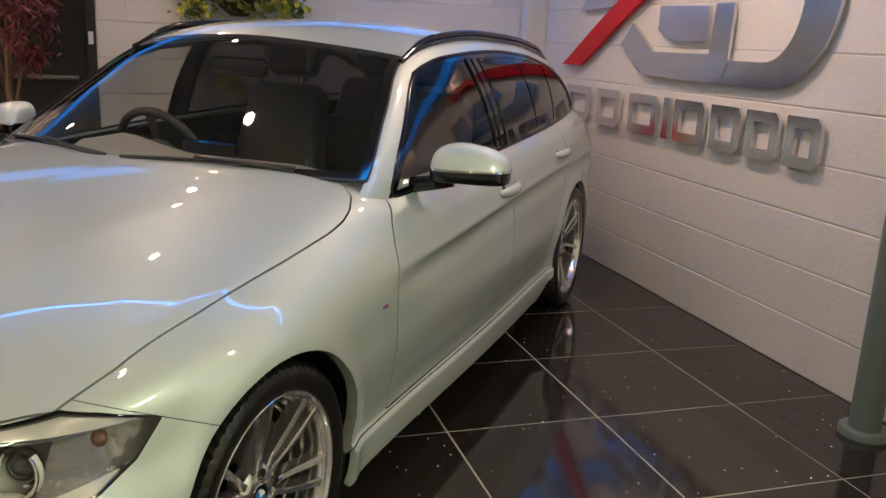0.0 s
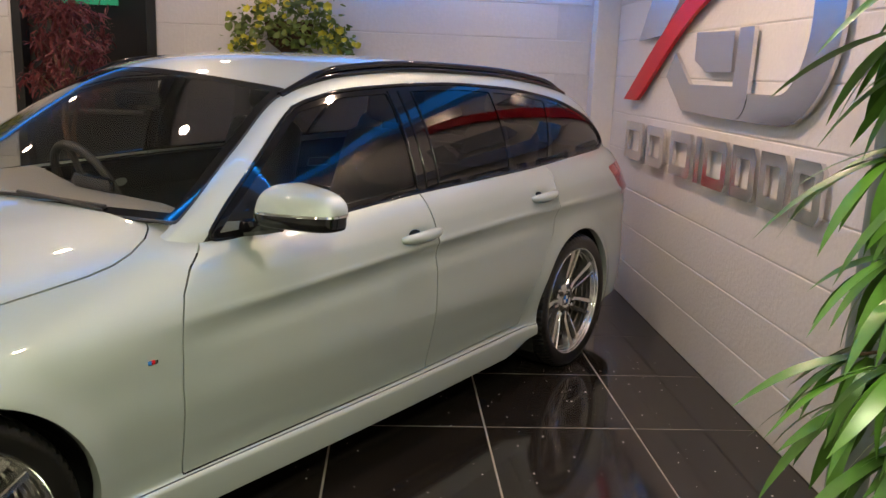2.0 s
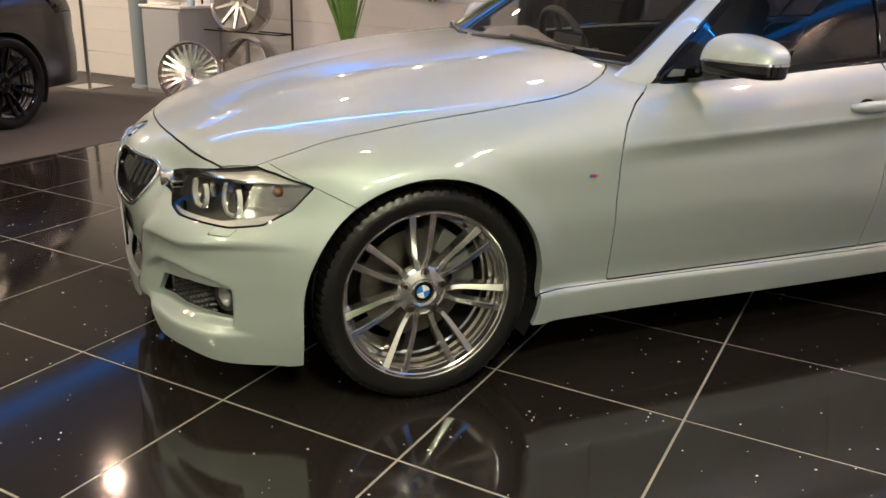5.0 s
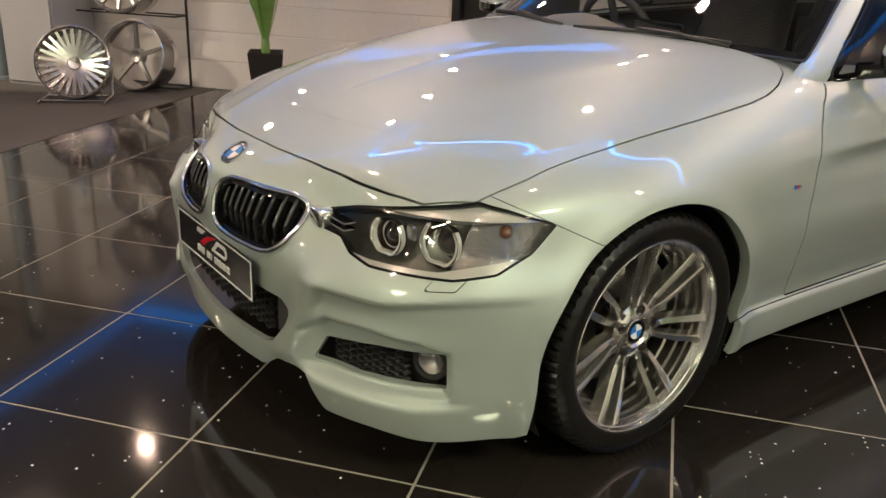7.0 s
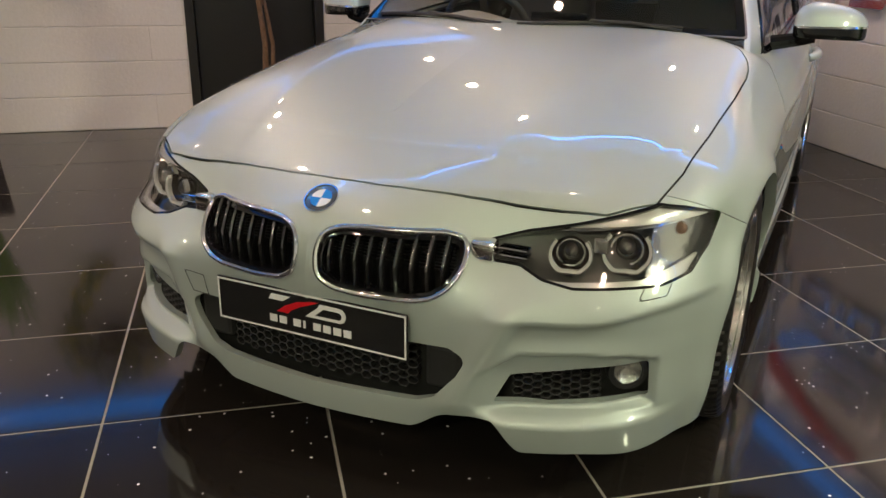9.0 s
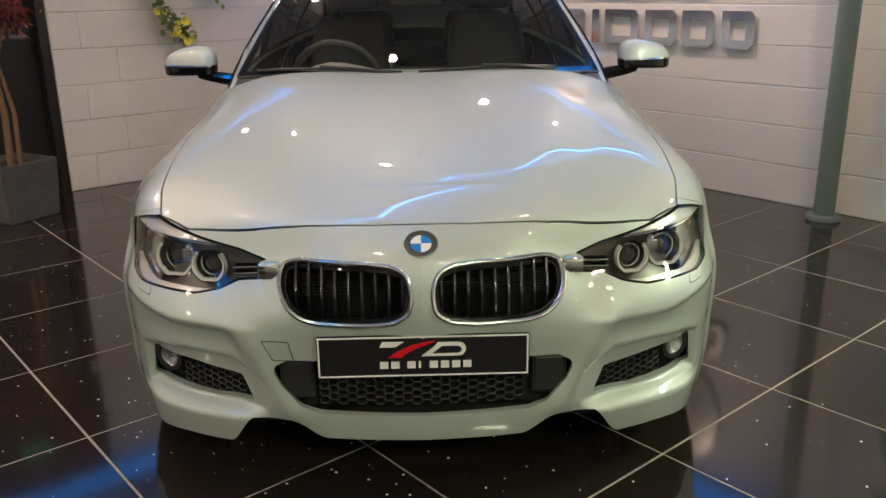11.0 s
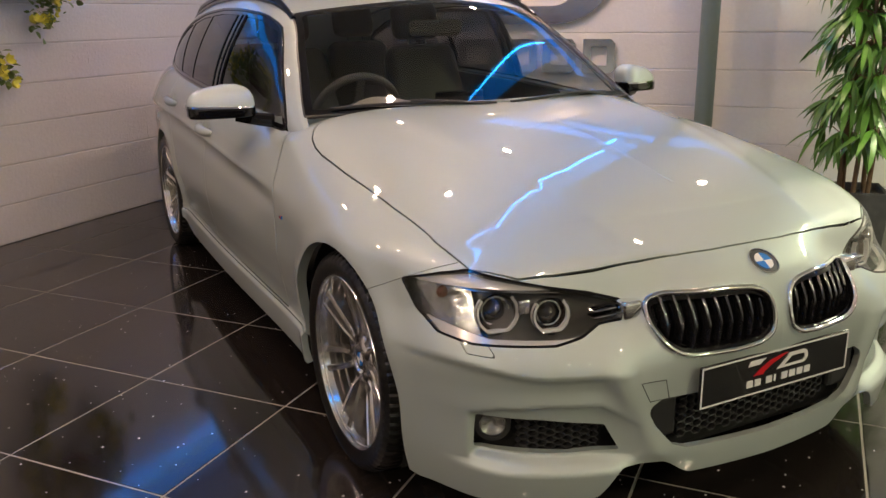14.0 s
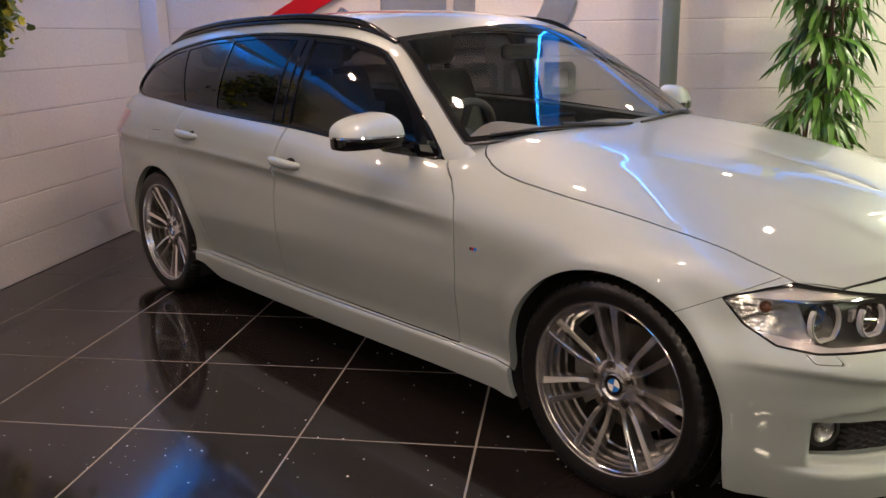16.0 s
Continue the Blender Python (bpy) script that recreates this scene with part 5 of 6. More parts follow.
    for s in (1, -1):
        for k, mat in enumerate((BADGE_BLUE, RED_SIGN, CHROME)):
            part("side_badge", box(-0.490 - 0.009 * k, -0.482 - 0.009 * k, *sorted((s * 0.868, s * 0.8755)), 0.650, 0.659), mat, root)
        # wipers at the foot of the screen
        pts = []
        for t in np.linspace(0, 1, 12):
            yy = (0.52 - 0.52 * t) if s > 0 else (-0.06 - 0.56 * t)
            xx = -0.465 - 0.215 * (yy / 0.68) ** 2 - 0.020 - 0.012 * math.sin(math.pi * t)
            ry, rz, mz = (float(easing(k, [xx])[0]) for k in (RAIL_Y, RAIL_Z, MID_Z))
            pts.append((xx, yy, rz + (mz - rz) * (1 - abs(yy / ry) ** 1.9) + 0.006))
        wiper = part("wiper", tube(pts, 0.006, 6), SATIN_BLACK, root, "black windscreen wiper")
        part("wiper_arm", tube([(pts[0][0] + 0.01, pts[0][1], pts[0][2] - 0.01), (pts[3][0] + 0.012, pts[3][1], pts[3][2] + 0.004), (pts[6][0], pts[6][1], pts[6][2] + 0.008)], 0.006, 6), SATIN_BLACK, wiper)
    # cabin
    part("cabin_floor", box(-3.5, -0.55, -0.68, 0.68, 0.30, 0.36), LEATHER, root)
    part("cabin_back", box(-3.45, -2.75, -0.60, 0.60, 0.36, 0.92), LEATHER, root)
    dash = bmesh.new()
    rows = []
    for yy in np.linspace(-0.65, 0.65, 24):
        foot, drop = -0.48 - 0.215 * (yy / 0.68) ** 2, 0.07 * max(0.0, abs(yy) - 0.40) / 0.25
        hood = 0.045 * math.exp(-(((yy + 0.36) / 0.17) ** 2))
        rows.append([dash.verts.new(p) for p in ((foot, yy, 0.78), (foot - 0.05, yy, 0.905 - drop), (foot - 0.20, yy, 0.945 + hood * 0.8 - drop), (-0.90, yy, 0.940 + hood - drop), (-0.97, yy, 0.86), (-0.95, yy, 0.60))])
    for a, b in zip(rows, rows[1:]):
        for j in range(5):
            dash.faces.new((a[j], a[j + 1], b[j + 1], b[j]))
    part("dashboard", dash, DASH, root, "dark grey dashboard", smooth=40)
    part("screen_display", box(-0.90, -0.885, -0.10, 0.12, 0.94, 0.99, 0.008), GLOSS_BLACK, root)
    wheel_m = pose(-1.10, -0.36, 0.885) @ Matrix.Rotation(radians(-66), 4, "Y")
    sw = part("steering_wheel", tube([(0.185 * math.cos(a), 0.185 * math.sin(a), 0) for a in np.linspace(0, 2 * math.pi, 41)], 0.016, 10), LEATHER, root, "black leather steering wheel", wheel_m, 60)
    part("boss", lathe([(0.0001, 0.02), (0.06, 0.015), (0.075, -0.01), (0.05, -0.05)], 24), LEATHER, sw, smooth=50)
    for a in (0, 180, 270):
        part("wheel_spoke", box(0.05, 0.18, -0.018, 0.018, -0.008, 0.006, 0.005), LEATHER, sw, m=Matrix.Rotation(radians(a + 90), 4, "Z"))
    for sx, sy in ((-1.55, 0.36), (-1.55, -0.36), (-2.45, 0.36), (-2.45, -0.36)):
        seat = thing("seat", "black leather seat", "", pose(sx, sy, 0.36))
        seat.parent = root
        part("cushion", box(-0.25, 0.27, -0.25, 0.25, 0, 0.24, 0.06, 3), LEATHER, seat, smooth=50)
        bm = box(-0.07, 0.07, -0.25, 0.25, 0.0, 0.64, 0.055, 3)
        for v in bm.verts:
            v.co.y *= 1 - 0.30 * max(0.0, (v.co.z - 0.2) / 0.44) ** 2
        bmesh.ops.transform(bm, matrix=pose(-0.26, 0, 0.16, 0, -18, 0), verts=bm.verts)
        part("backrest", bm, LEATHER, seat, smooth=50)
        bm = box(-0.05, 0.05, -0.13, 0.13, 0, 0.19, 0.045, 3)
        bmesh.ops.transform(bm, matrix=pose(-0.47, 0, 0.80, 0, -14, 0), verts=bm.verts)
        part("headrest", bm, LEATHER, seat, smooth=50)
        for q in (-0.05, 0.05):
            part("headrest_post", tube([(-0.45, q, 0.74), (-0.475, q, 0.83)], 0.006, 8), CHROME, seat)
    part("rear_view_mirror", box(-1.10, -1.06, -0.12, 0.12, 1.20, 1.265, 0.02), GLOSS_BLACK, root)


CAR = pose(-1.959, -0.927, -0.010, 0, 0, math.degrees(math.atan2(-0.7773, -0.6292)))
car = thing("estate_car", "pearl silver estate car with black roof rails and alloy wheels", "car", CAR)
build_car(car, PAINT, 0.0125)

# ---- sign on the east wall ----
SIGN = Matrix(((0, 0, -1, X_WALL), (-1, 0, 0, 0), (0, 1, 0, 0), (0, 0, 0, 1)))  # x runs along the wall, y up, z out of it
sign = thing("wall_sign", "brushed steel and red emblem over a row of shapes", "sign")


def sign_piece(name, outline, mat, holes=(), depth=0.018, off=0.020, label=""):
    bm = slab(outline, off, off + depth, m=SIGN, holes=holes)
    ob = part(name, bm, mat, sign, label)
    return ob


def along(y):
    return -y


# red swoosh, rising in a long curve
sweep = []
for k in range(25):
    u = k / 24
    sweep.append((along(2.20 - 1.70 * u), 1.235 + 0.66 * math.sin(u * math.pi / 2) ** 1.05))
lower = []
for k in range(25):
    u = 1 - k / 24
    lower.append((along(1.93 - 1.43 * u), 1.235 + 0.56 * math.sin(u * math.pi / 2) ** 1.1))
sign_piece("swoosh", sweep + lower, RED_SIGN, depth=0.022, off=0.026, label="curved red swoosh")
# great rounded ring
ring_out = [(along(0.50), 1.205), *arc(along(0.06), 1.61, 0.39, -90, 90, 28, 0.405), (along(1.02), 2.015), (along(0.92), 1.88), *arc(along(0.10), 1.60, 0.215, 90, -90, 20, 0.28), (along(0.43), 1.32)]
sign_piece("ring", ring_out, BRUSHED, label="broad brushed steel ring")
sign_piece("hook", [(along(1.42), 1.38), (along(1.14), 1.215), (along(0.70), 1.205), *arc(along(0.48), 1.32, 0.115, -90, 0, 8), (along(0.355), 1.59), (along(0.50), 1.59), (along(0.52), 1.345), (along(1.05), 1.345), (along(1.30), 1.50)], BRUSHED, off=0.023)
sign_piece("block", [(along(1.02), 1.46), (along(0.86), 1.405), (along(0.56), 1.405), (along(0.56), 1.58), (along(1.02), 1.59)], BRUSHED)
sign_piece("wedge", [(along(2.0), 1.58), (along(1.55), 1.60), (along(1.20), 1.86), (along(1.75), 1.86)], BRUSHED)
# row of plain steel shapes in place of the lettering
for y0, y1, kind in ((2.11, 1.77, 0), (1.67, 1.38, 0), (1.26, 0.95, 0), (0.885, 0.825, 1), (0.775, 0.50, 0), (0.445, 0.205, 0), (0.165, -0.065, 0), (-0.115, -0.33, 0)):
    a, b, z0, z1, w = along(y0), along(y1), 0.885, 1.105, 0.055
    if kind == 0:
        sign_piece("steel_shape", [(a, z0), (b - 0.03, z0), (b, z0 + 0.03), (b, z1 - 0.03), (b - 0.03, z1), (a, z1)], BRUSHED, [[(a + w, z0 + 0.05), (b - w, z0 + 0.05), (b - w, z1 - 0.05), (a + w, z1 - 0.05)]])
    elif kind == 1:
        sign_piece("steel_shape", [(a, z0), (b, z0), (b, z1), (a, z1)], BRUSHED)
    else:
        c = (a + b) / 2 + 0.01
        sign_piece("steel_shape", [(c - 0.03, z0), (c + 0.03, z0), (c + 0.03, z1 - 0.05), (b, z1 - 0.05), (b, z1), (a, z1), (a, z1 - 0.05), (c - 0.03, z1 - 0.05)], BRUSHED)

# ---- steel columns ----
for name, x, y, r, mat, label in (("steel_column", 0.915, -0.930, 0.056, STEEL_GREEN, "round grey-green painted steel column with a base collar"), ("steel_column", -6.62, 2.36, 0.085, COLUMN_BLUE, "round blue-grey painted steel column")):
    col = thing(name, label, "column", pose(x, y, 0))
    part("shaft", lathe([(r, 0), (r, CEIL)], 40), mat, col, smooth=40)
    part("collar", lathe([(r, 0.03), (r + 0.028, 0.03), (r + 0.034, 0.02), (r + 0.034, 0)], 32), mat, col, smooth=40)

# ---- fire exit door ----
door = thing("door_1", "black fire exit door in a black frame", "door", kind="structure")
part("door_leaf", box(DOOR0 + 0.06, DOOR1 - 0.06, Y_WALL + 0.10, Y_WALL + 0.15, 0.01, DOOR_H - 0.06, 0.004), DOOR_BLACK, door)
for x0, x1, z0, z1 in ((DOOR0, DOOR0 + 0.06, 0, DOOR_H), (DOOR1 - 0.06, DOOR1, 0, DOOR_H), (DOOR0 + 0.06, DOOR1 - 0.06, DOOR_H - 0.06, DOOR_H)):
    part("frame", box(x0, x1, Y_WALL - 0.012, Y_WALL + 0.19, z0, z1, 0.004), DOOR_BLACK, door)
part("push_bar", tube([(DOOR0 + 0.12, Y_WALL + 0.06, 1.0), (DOOR1 - 0.12, Y_WALL + 0.06, 1.0)], 0.016, 10), GREY_TRIM, door)
part("back_panel", box(DOOR0, DOOR1, Y_WALL + 0.192, Y_WALL + 0.21, 0, DOOR_H), VOID, door)
part("keeper", box(DOOR1 - 0.045, DOOR1 - 0.015, Y_WALL - 0.024, Y_WALL - 0.012, 1.22, 1.30, 0.003), WHITE_PLASTIC, door)
exit_sign = thing("exit_sign", "small green fire exit sign with white writing", "sign")
part("board", box(-2.575, -2.215, Y_WALL - 0.035, Y_WALL - 0.020, 1.695, 1.805, 0.002), SIGN_GREEN, exit_sign)
curve = bpy.data.curves.new("writing", "FONT")
curve.body, curve.size, curve.extrude, curve.align_x = "FIRE EXIT", 0.072, 0.001, "CENTER"
writing = new("writing", curve)
writing.matrix_basis = pose(-2.395, Y_WALL - 0.036, 1.725, 90, 0, 0)
writing.parent = exit_sign
curve.materials.append(BADGE_WHITE)

# ---- plants ----
rnd = random.Random(7)


def leaf_mesh(name, length, width, mat, bend=0.25, n=6, fold=0.12):
    """One leaf along +y with a midrib fold and a droop."""
    mesh = bpy.data.meshes.new(name)
    v, f = [], []
    for i in range(n + 1):
        t = i / n
        w = width / 2 * (math.sin(math.pi * min(1, t * 0.93 + 0.07)) ** 0.8 if i < n else 0.02)
        z = -bend * length * t * t
        for c in (-1, 0, 1):
            v.append((c * w, length * t, z + abs(c) * fold * w))
    for i in range(n):
        for c in (0, 1):
            a = 3 * i + c
            f.append((a, a + 1, a + 4, a + 3))
    mesh.from_pydata(v, [], f)
    for p in mesh.polygons:
        p.use_smooth = True
    mesh.materials.append(mat)
    return mesh


def cluster(count, place, mesh, size, spread=1.0, rng=rnd):
    """Many leaves joined into one mesh; place() gives a point and an outward way."""
    src = np.array([v.co for v in mesh.vertices])
    fs = np.array([p.vertices[:] for p in mesh.polygons])
    vs, ff = [], []
    for i in range(count):
        p, way = place()
        m = (Vector(way).to_track_quat("Y", "Z").to_matrix() @ Euler((rng.uniform(-0.8, 0.8) * spread, rng.uniform(-0.9, 0.9) * spread, rng.uniform(-1.0, 1.0) * spread)).to_matrix())
        k = size * rng.uniform(0.6, 1.25)
        vs.append(src @ np.array(m).T * k + np.array(p))
        ff.append(fs + i * len(src))
    out = bpy.data.meshes.new("leaves")
    out.from_pydata(np.concatenate(vs).tolist(), [], np.concatenate(ff).tolist())
    for p in out.polygons:
        p.use_smooth = True
    return out


def square_pot(parent, w0, w1, h, mat, lip=0.02):
    bm = bmesh.new()
    rings = []
    for w, z in ((w0, 0), (w1, h), (w1 - 2 * lip, h), (w1 - 2 * lip - 0.02, h - 0.06)):
        rings.append([bm.verts.new((sx * w / 2, sy * w / 2, z)) for sx, sy in ((-1, -1), (1, -1), (1, 1), (-1, 1))])
    for a, b in zip(rings, rings[1:]):
        for i in range(4):
            bm.faces.new((a[i], a[(i + 1) % 4], b[(i + 1) % 4], b[i]))
    bm.faces.new(rings[0][::-1])
    bm.faces.new(rings[-1])
    bmesh.ops.bevel(bm, geom=[e for e in bm.edges if e.calc_length() > h * 0.5], offset=0.006, segments=2, affect="EDGES")
    part("pot", bm, mat, parent)
    w = w1 / 2 - lip - 0.004
    part("soil", box(-w, w, -w, w, h - 0.07, h - 0.035, 0.01), SOIL, parent)


# tall leafy plant beside the sign wall
bamboo = thing("potted_plant", "tall leafy green plant on thin stems in a square slate pot", "plant", pose(0.59, -1.80, 0, 0, 0, 8))
square_pot(bamboo, 0.30, 0.34, 0.31, POT_STONE)
big_leaf = [leaf_mesh("leaf", l, w, LEAF, b) for l, w, b in ((0.22, 0.034, 0.42), (0.18, 0.029, 0.62), (0.25, 0.033, 0.34))]
stems = []
for k in range(5):
    a = 2 * math.pi * k / 5 + 0.4
    base = Vector((0.06 * math.cos(a), 0.06 * math.sin(a), 0.27))
    pts = [base + Vector((0.05 * math.cos(a) * t + 0.02 * math.sin(5 * t + k), 0.05 * math.sin(a) * t + 0.02 * math.cos(4 * t + k), 1.75 * t)) for t in np.linspace(0, 1, 12)]
    part("stem", tube(pts, 0.012, 7, taper=lambda t: 0.014 - 0.008 * t), BARK, bamboo, smooth=60)
    stems.append(pts)
spare_v, spare_f, leaf_count = [], [], 0
for n, pts in enumerate(stems):
    for tier in range(9):
        p = pts[2 + tier] if 2 + tier < len(pts) else pts[-1]
        for twig in range(2 + (tier + n) % 2):
            a = n * 2.2 + tier * 1.9 + twig * 2.6 + rnd.uniform(-0.4, 0.4)
            tip = p + Vector((0.145 * math.cos(a), 0.145 * math.sin(a), rnd.uniform(0.0, 0.09))) * rnd.uniform(0.6, 1.15)
            part("twig", tube([p, (p + tip) / 2 + Vector((0, 0, 0.03)), tip], 0.0032, 5), BARK, bamboo)
            for q in range(8):
                b = a + (q - 3.5) * 0.36 + rnd.uniform(-0.15, 0.15)
                way = Vector((math.cos(b), math.sin(b), rnd.uniform(-0.95, 0.05) - 0.10 * abs(q - 3.5)))
                m = Matrix.Translation(tip - (tip - p) * 0.05 * abs(q - 3.5)) @ way.to_track_quat("Y", "Z").to_matrix().to_4x4() @ Matrix.Rotation(rnd.uniform(-0.5, 0.5), 4, "Y") @ Matrix.Scale(rnd.uniform(0.66, 1.02), 4)
                mesh = rnd.choice(big_leaf)
                if q in (1, 3, 4, 6) and leaf_count < 300:
                    link("leaf", mesh, None, bamboo, m=m)
                    leaf_count += 1
                else:
                    base = sum(len(v) for v in spare_v)
                    spare_v.append([m @ v.co for v in mesh.vertices])
                    spare_f += [[base + k for k in f.vertices] for f in mesh.polygons]
foliage = bpy.data.meshes.new("foliage")
foliage.from_pydata([v for leaf in spare_v for v in leaf], [], spare_f)
foliage.polygons.foreach_set("use_smooth", np.ones(len(spare_f), bool))
tagged(link("foliage", foliage, LEAF, bamboo, "dense long green leaves"), kind="stuff")

# red maple in front of the exit door
maple = thing("red_maple", "dark red leafed ornamental tree in a square slate pot", "plant", pose(-2.42, 2.30, 0, 0, 0, 20))
square_pot(maple, 0.32, 0.36, 0.34, POT_STONE)
part("trunk", tube([(0, 0, 0.28), (0.02, 0.01, 0.6), (-0.02, 0.0, 0.95), (0.0, 0.02, 1.25)], 0.018, 8, taper=lambda t: 0.022 - 0.009 * t), BARK, maple, smooth=60)
part("trunk", tube([(0.04, -0.03, 0.28), (0.06, -0.02, 0.6), (0.03, 0.02, 0.9), (0.1, 0.0, 1.3)], 0.012, 8, taper=lambda t: 0.016 - 0.008 * t), BARK, maple, smooth=60)
crown_tips = []
for k in range(26):
    a, h = rnd.uniform(0, 2 * math.pi), rnd.uniform(1.02, 1.72)
    r = 0.25 * math.sqrt(max(0.1, 1 - ((h - 1.38) / 0.45) ** 2)) * rnd.uniform(0.5, 1.0)
    tip = Vector((r * math.cos(a), min(r * math.sin(a), 0.3), h))
    crown_tips.append(tip)
    part("branch", tube([(0, 0.01, max(0.8, h - 0.35)), (tip.x * 0.5, tip.y * 0.5, h - 0.08), tip], 0.005, 5), BARK, maple, smooth=60)
small_red = leaf_mesh("red_leaf", 0.058, 0.0125, LEAF_RED, 0.45, 4)


def maple_place():
    t = rnd.choice(crown_tips)
    o = Vector((rnd.gauss(0, 0.038), rnd.gauss(0, 0.038), rnd.gauss(0, 0.038)))
    return t + o, (t.x + rnd.uniform(-0.3, 0.3), t.y + rnd.uniform(-0.3, 0.3), rnd.uniform(-0.9, 0.1))


link("crown", cluster(2100, maple_place, small_red, 1.0), LEAF_RED, maple, "fine dark red leaves")

# yucca in a tapered brown pot
yucca = thing("yucca", "spiky green yucca in a tapered dark brown pot", "plant", pose(-4.17, 2.25, 0, 0, 0, 23.5))
square_pot(yucca, 0.175, 0.25, 0.405, POT_BROWN, 0.012)
part("stalk", lathe([(0.028, 0.36), (0.032, 0.42), (0.026, 0.50), (0.01, 0.52)], 12), LEAF_YUCCA, yucca, smooth=60)
spikes = [leaf_mesh("spike", l, 0.042, LEAF_YUCCA, b, 8, 0.35) for l, b in ((0.80, 0.02), (0.68, 0.08), (0.74, 0.14))]
for k in range(24):
    a = k * 2.4
    lean = 0.05 + 0.25 * (k / 24)
    way = Vector((math.cos(a) * lean, math.sin(a) * lean, 1))
    link("spike", spikes[k % 3], None, yucca, m=Matrix.Translation((0.012 * math.cos(a), 0.012 * math.sin(a), 0.44)) @ way.to_track_quat("Y", "Z").to_matrix().to_4x4())

# two trailing wall baskets
ivy = leaf_mesh("ivy_leaf", 0.052, 0.038, LEAF_DARK, 0.3, 3)
petal = leaf_mesh("petal", 0.030, 0.024, PETAL, -0.3, 3)


def flower_mesh():
    vs, fs = [], []
    src = [v.co.copy() for v in petal.vertices]
    for k in range(6):
        m = Matrix.Rotation(k * math.pi / 3, 3, "Z") @ Matrix.Rotation(0.5, 3, "X")
        o = len(vs)
        vs += [m @ c for c in src]
        fs += [[o + i for i in p.vertices] for p in petal.polygons]
    mesh = bpy.data.meshes.new("flower")
    mesh.from_pydata(vs, [], fs)
    mesh.materials.append(PETAL)
    return mesh


FLOWER = flower_mesh()
for bx in (-1.10, -3.59):
    basket = thing("wall_basket", "wicker wall basket with trailing ivy and yellow flowers", "plant", pose(bx, Y_WALL - 0.11, 0), "wall baskets")
    bm = lathe([(0.05, 1.44), (0.13, 1.50), (0.16, 1.62), (0.15, 1.635), (0.12, 1.60)], 20)
    bmesh.ops.scale(bm, vec=(1, 0.6, 1), verts=bm.verts)
    part("basket", bm, WICKER, basket, smooth=60)

    def trail(centre, points, spread):
        def pick():
            u = rnd.random() ** 0.8 * (len(points) - 1.001)
            i = int(u)
            p = Vector(points[i]).lerp(Vector(points[i + 1]), u - i)
            q = p + Vector((rnd.gauss(0, spread), rnd.gauss(0, 0.035), rnd.gauss(0, spread)))
            q.y = min(q.y, 0.07)
            return q, (rnd.uniform(-0.6, 0.6), -1.0, rnd.uniform(-0.8, 0.3))
        return pick

    dome = trail(0, [(-0.34, -0.02, 1.40), (-0.27, -0.04, 1.62), (-0.10, -0.06, 1.77), (0.10, -0.06, 1.77), (0.27, -0.04, 1.62), (0.34, -0.02, 1.42)], 0.055)
    fill = trail(0, [(-0.22, -0.09, 1.50), (0.0, -0.11, 1.62), (0.22, -0.09, 1.50)], 0.06)
    left = trail(0, [(-0.30, 0.0, 1.60), (-0.27, 0.0, 1.35), (-0.16, 0.02, 1.10), (-0.02, 0.04, 0.96)], 0.035)
    right = trail(0, [(0.30, 0.0, 1.60), (0.33, 0.0, 1.42), (0.22, 0.02, 1.24)], 0.04)
    link("foliage", cluster(420, dome, ivy, 1.0), LEAF_DARK, basket, "dense green foliage")
    link("foliage", cluster(200, fill, ivy, 1.0), LEAF_DARK, basket)
    link("trailing_ivy", cluster(210, left, ivy, 0.85), LEAF_DARK, basket)
    link("trailing_ivy", cluster(150, right, ivy, 0.85), LEAF_DARK, basket)
    for k in range(90):
        p, _ = (dome, dome, left, right)[k % 4]()
        way = Vector((rnd.uniform(-0.7, 0.7), -1, rnd.uniform(-0.2, 0.8)))
        link("flower", FLOWER, None, basket, m=Matrix.Translation(p + Vector((0, -0.05, 0))) @ way.to_track_quat("Z", "Y").to_matrix().to_4x4() @ Matrix.Scale(rnd.uniform(0.8, 1.5), 4))

# white conduits and boxes beside the door
for x in (-3.23, -3.04):
    duct = thing("conduit", "white surface conduit with a switch box", "conduit", pose(x, Y_WALL, 0), "wall conduits")
    part("pipe", box(-0.018, 0.018, -0.034, -0.007, 1.48, CEIL, 0.003), WHITE_PLASTIC, duct)
    part("switch_box", box(-0.045, 0.045, -0.055, -0.007, 1.39, 1.48, 0.008), WHITE_PLASTIC, duct)
    if x < -3.1:
        part("link_pipe", box(0.046, 0.144, -0.034, -0.007, 1.405, 1.435, 0.003), WHITE_PLASTIC, duct)

# ---- wheel rack, spare wheels, cabinet ----
rack = thing("wheel_rack", "black steel wire display rack for wheels", "rack", pose(-5.50, 2.46, 0))
for x in (-0.60, 0.45):
    part("post", tube([(x, 0.20, 0), (x, 0.20, 1.75)], 0.011, 8), RACK_BLACK, rack)
for z in (0.02, 0.575, 1.125, 1.67):
    for y in (0.02, 0.20):
        part("shelf_bar", tube([(-0.60, y, z), (0.45, y, z)], 0.007, 6), RACK_BLACK, rack)
    for x in (-0.60, 0.45):
        part("end_bar", tube([(x, 0.02, z), (x, 0.20, z)], 0.008, 6), RACK_BLACK, rack)


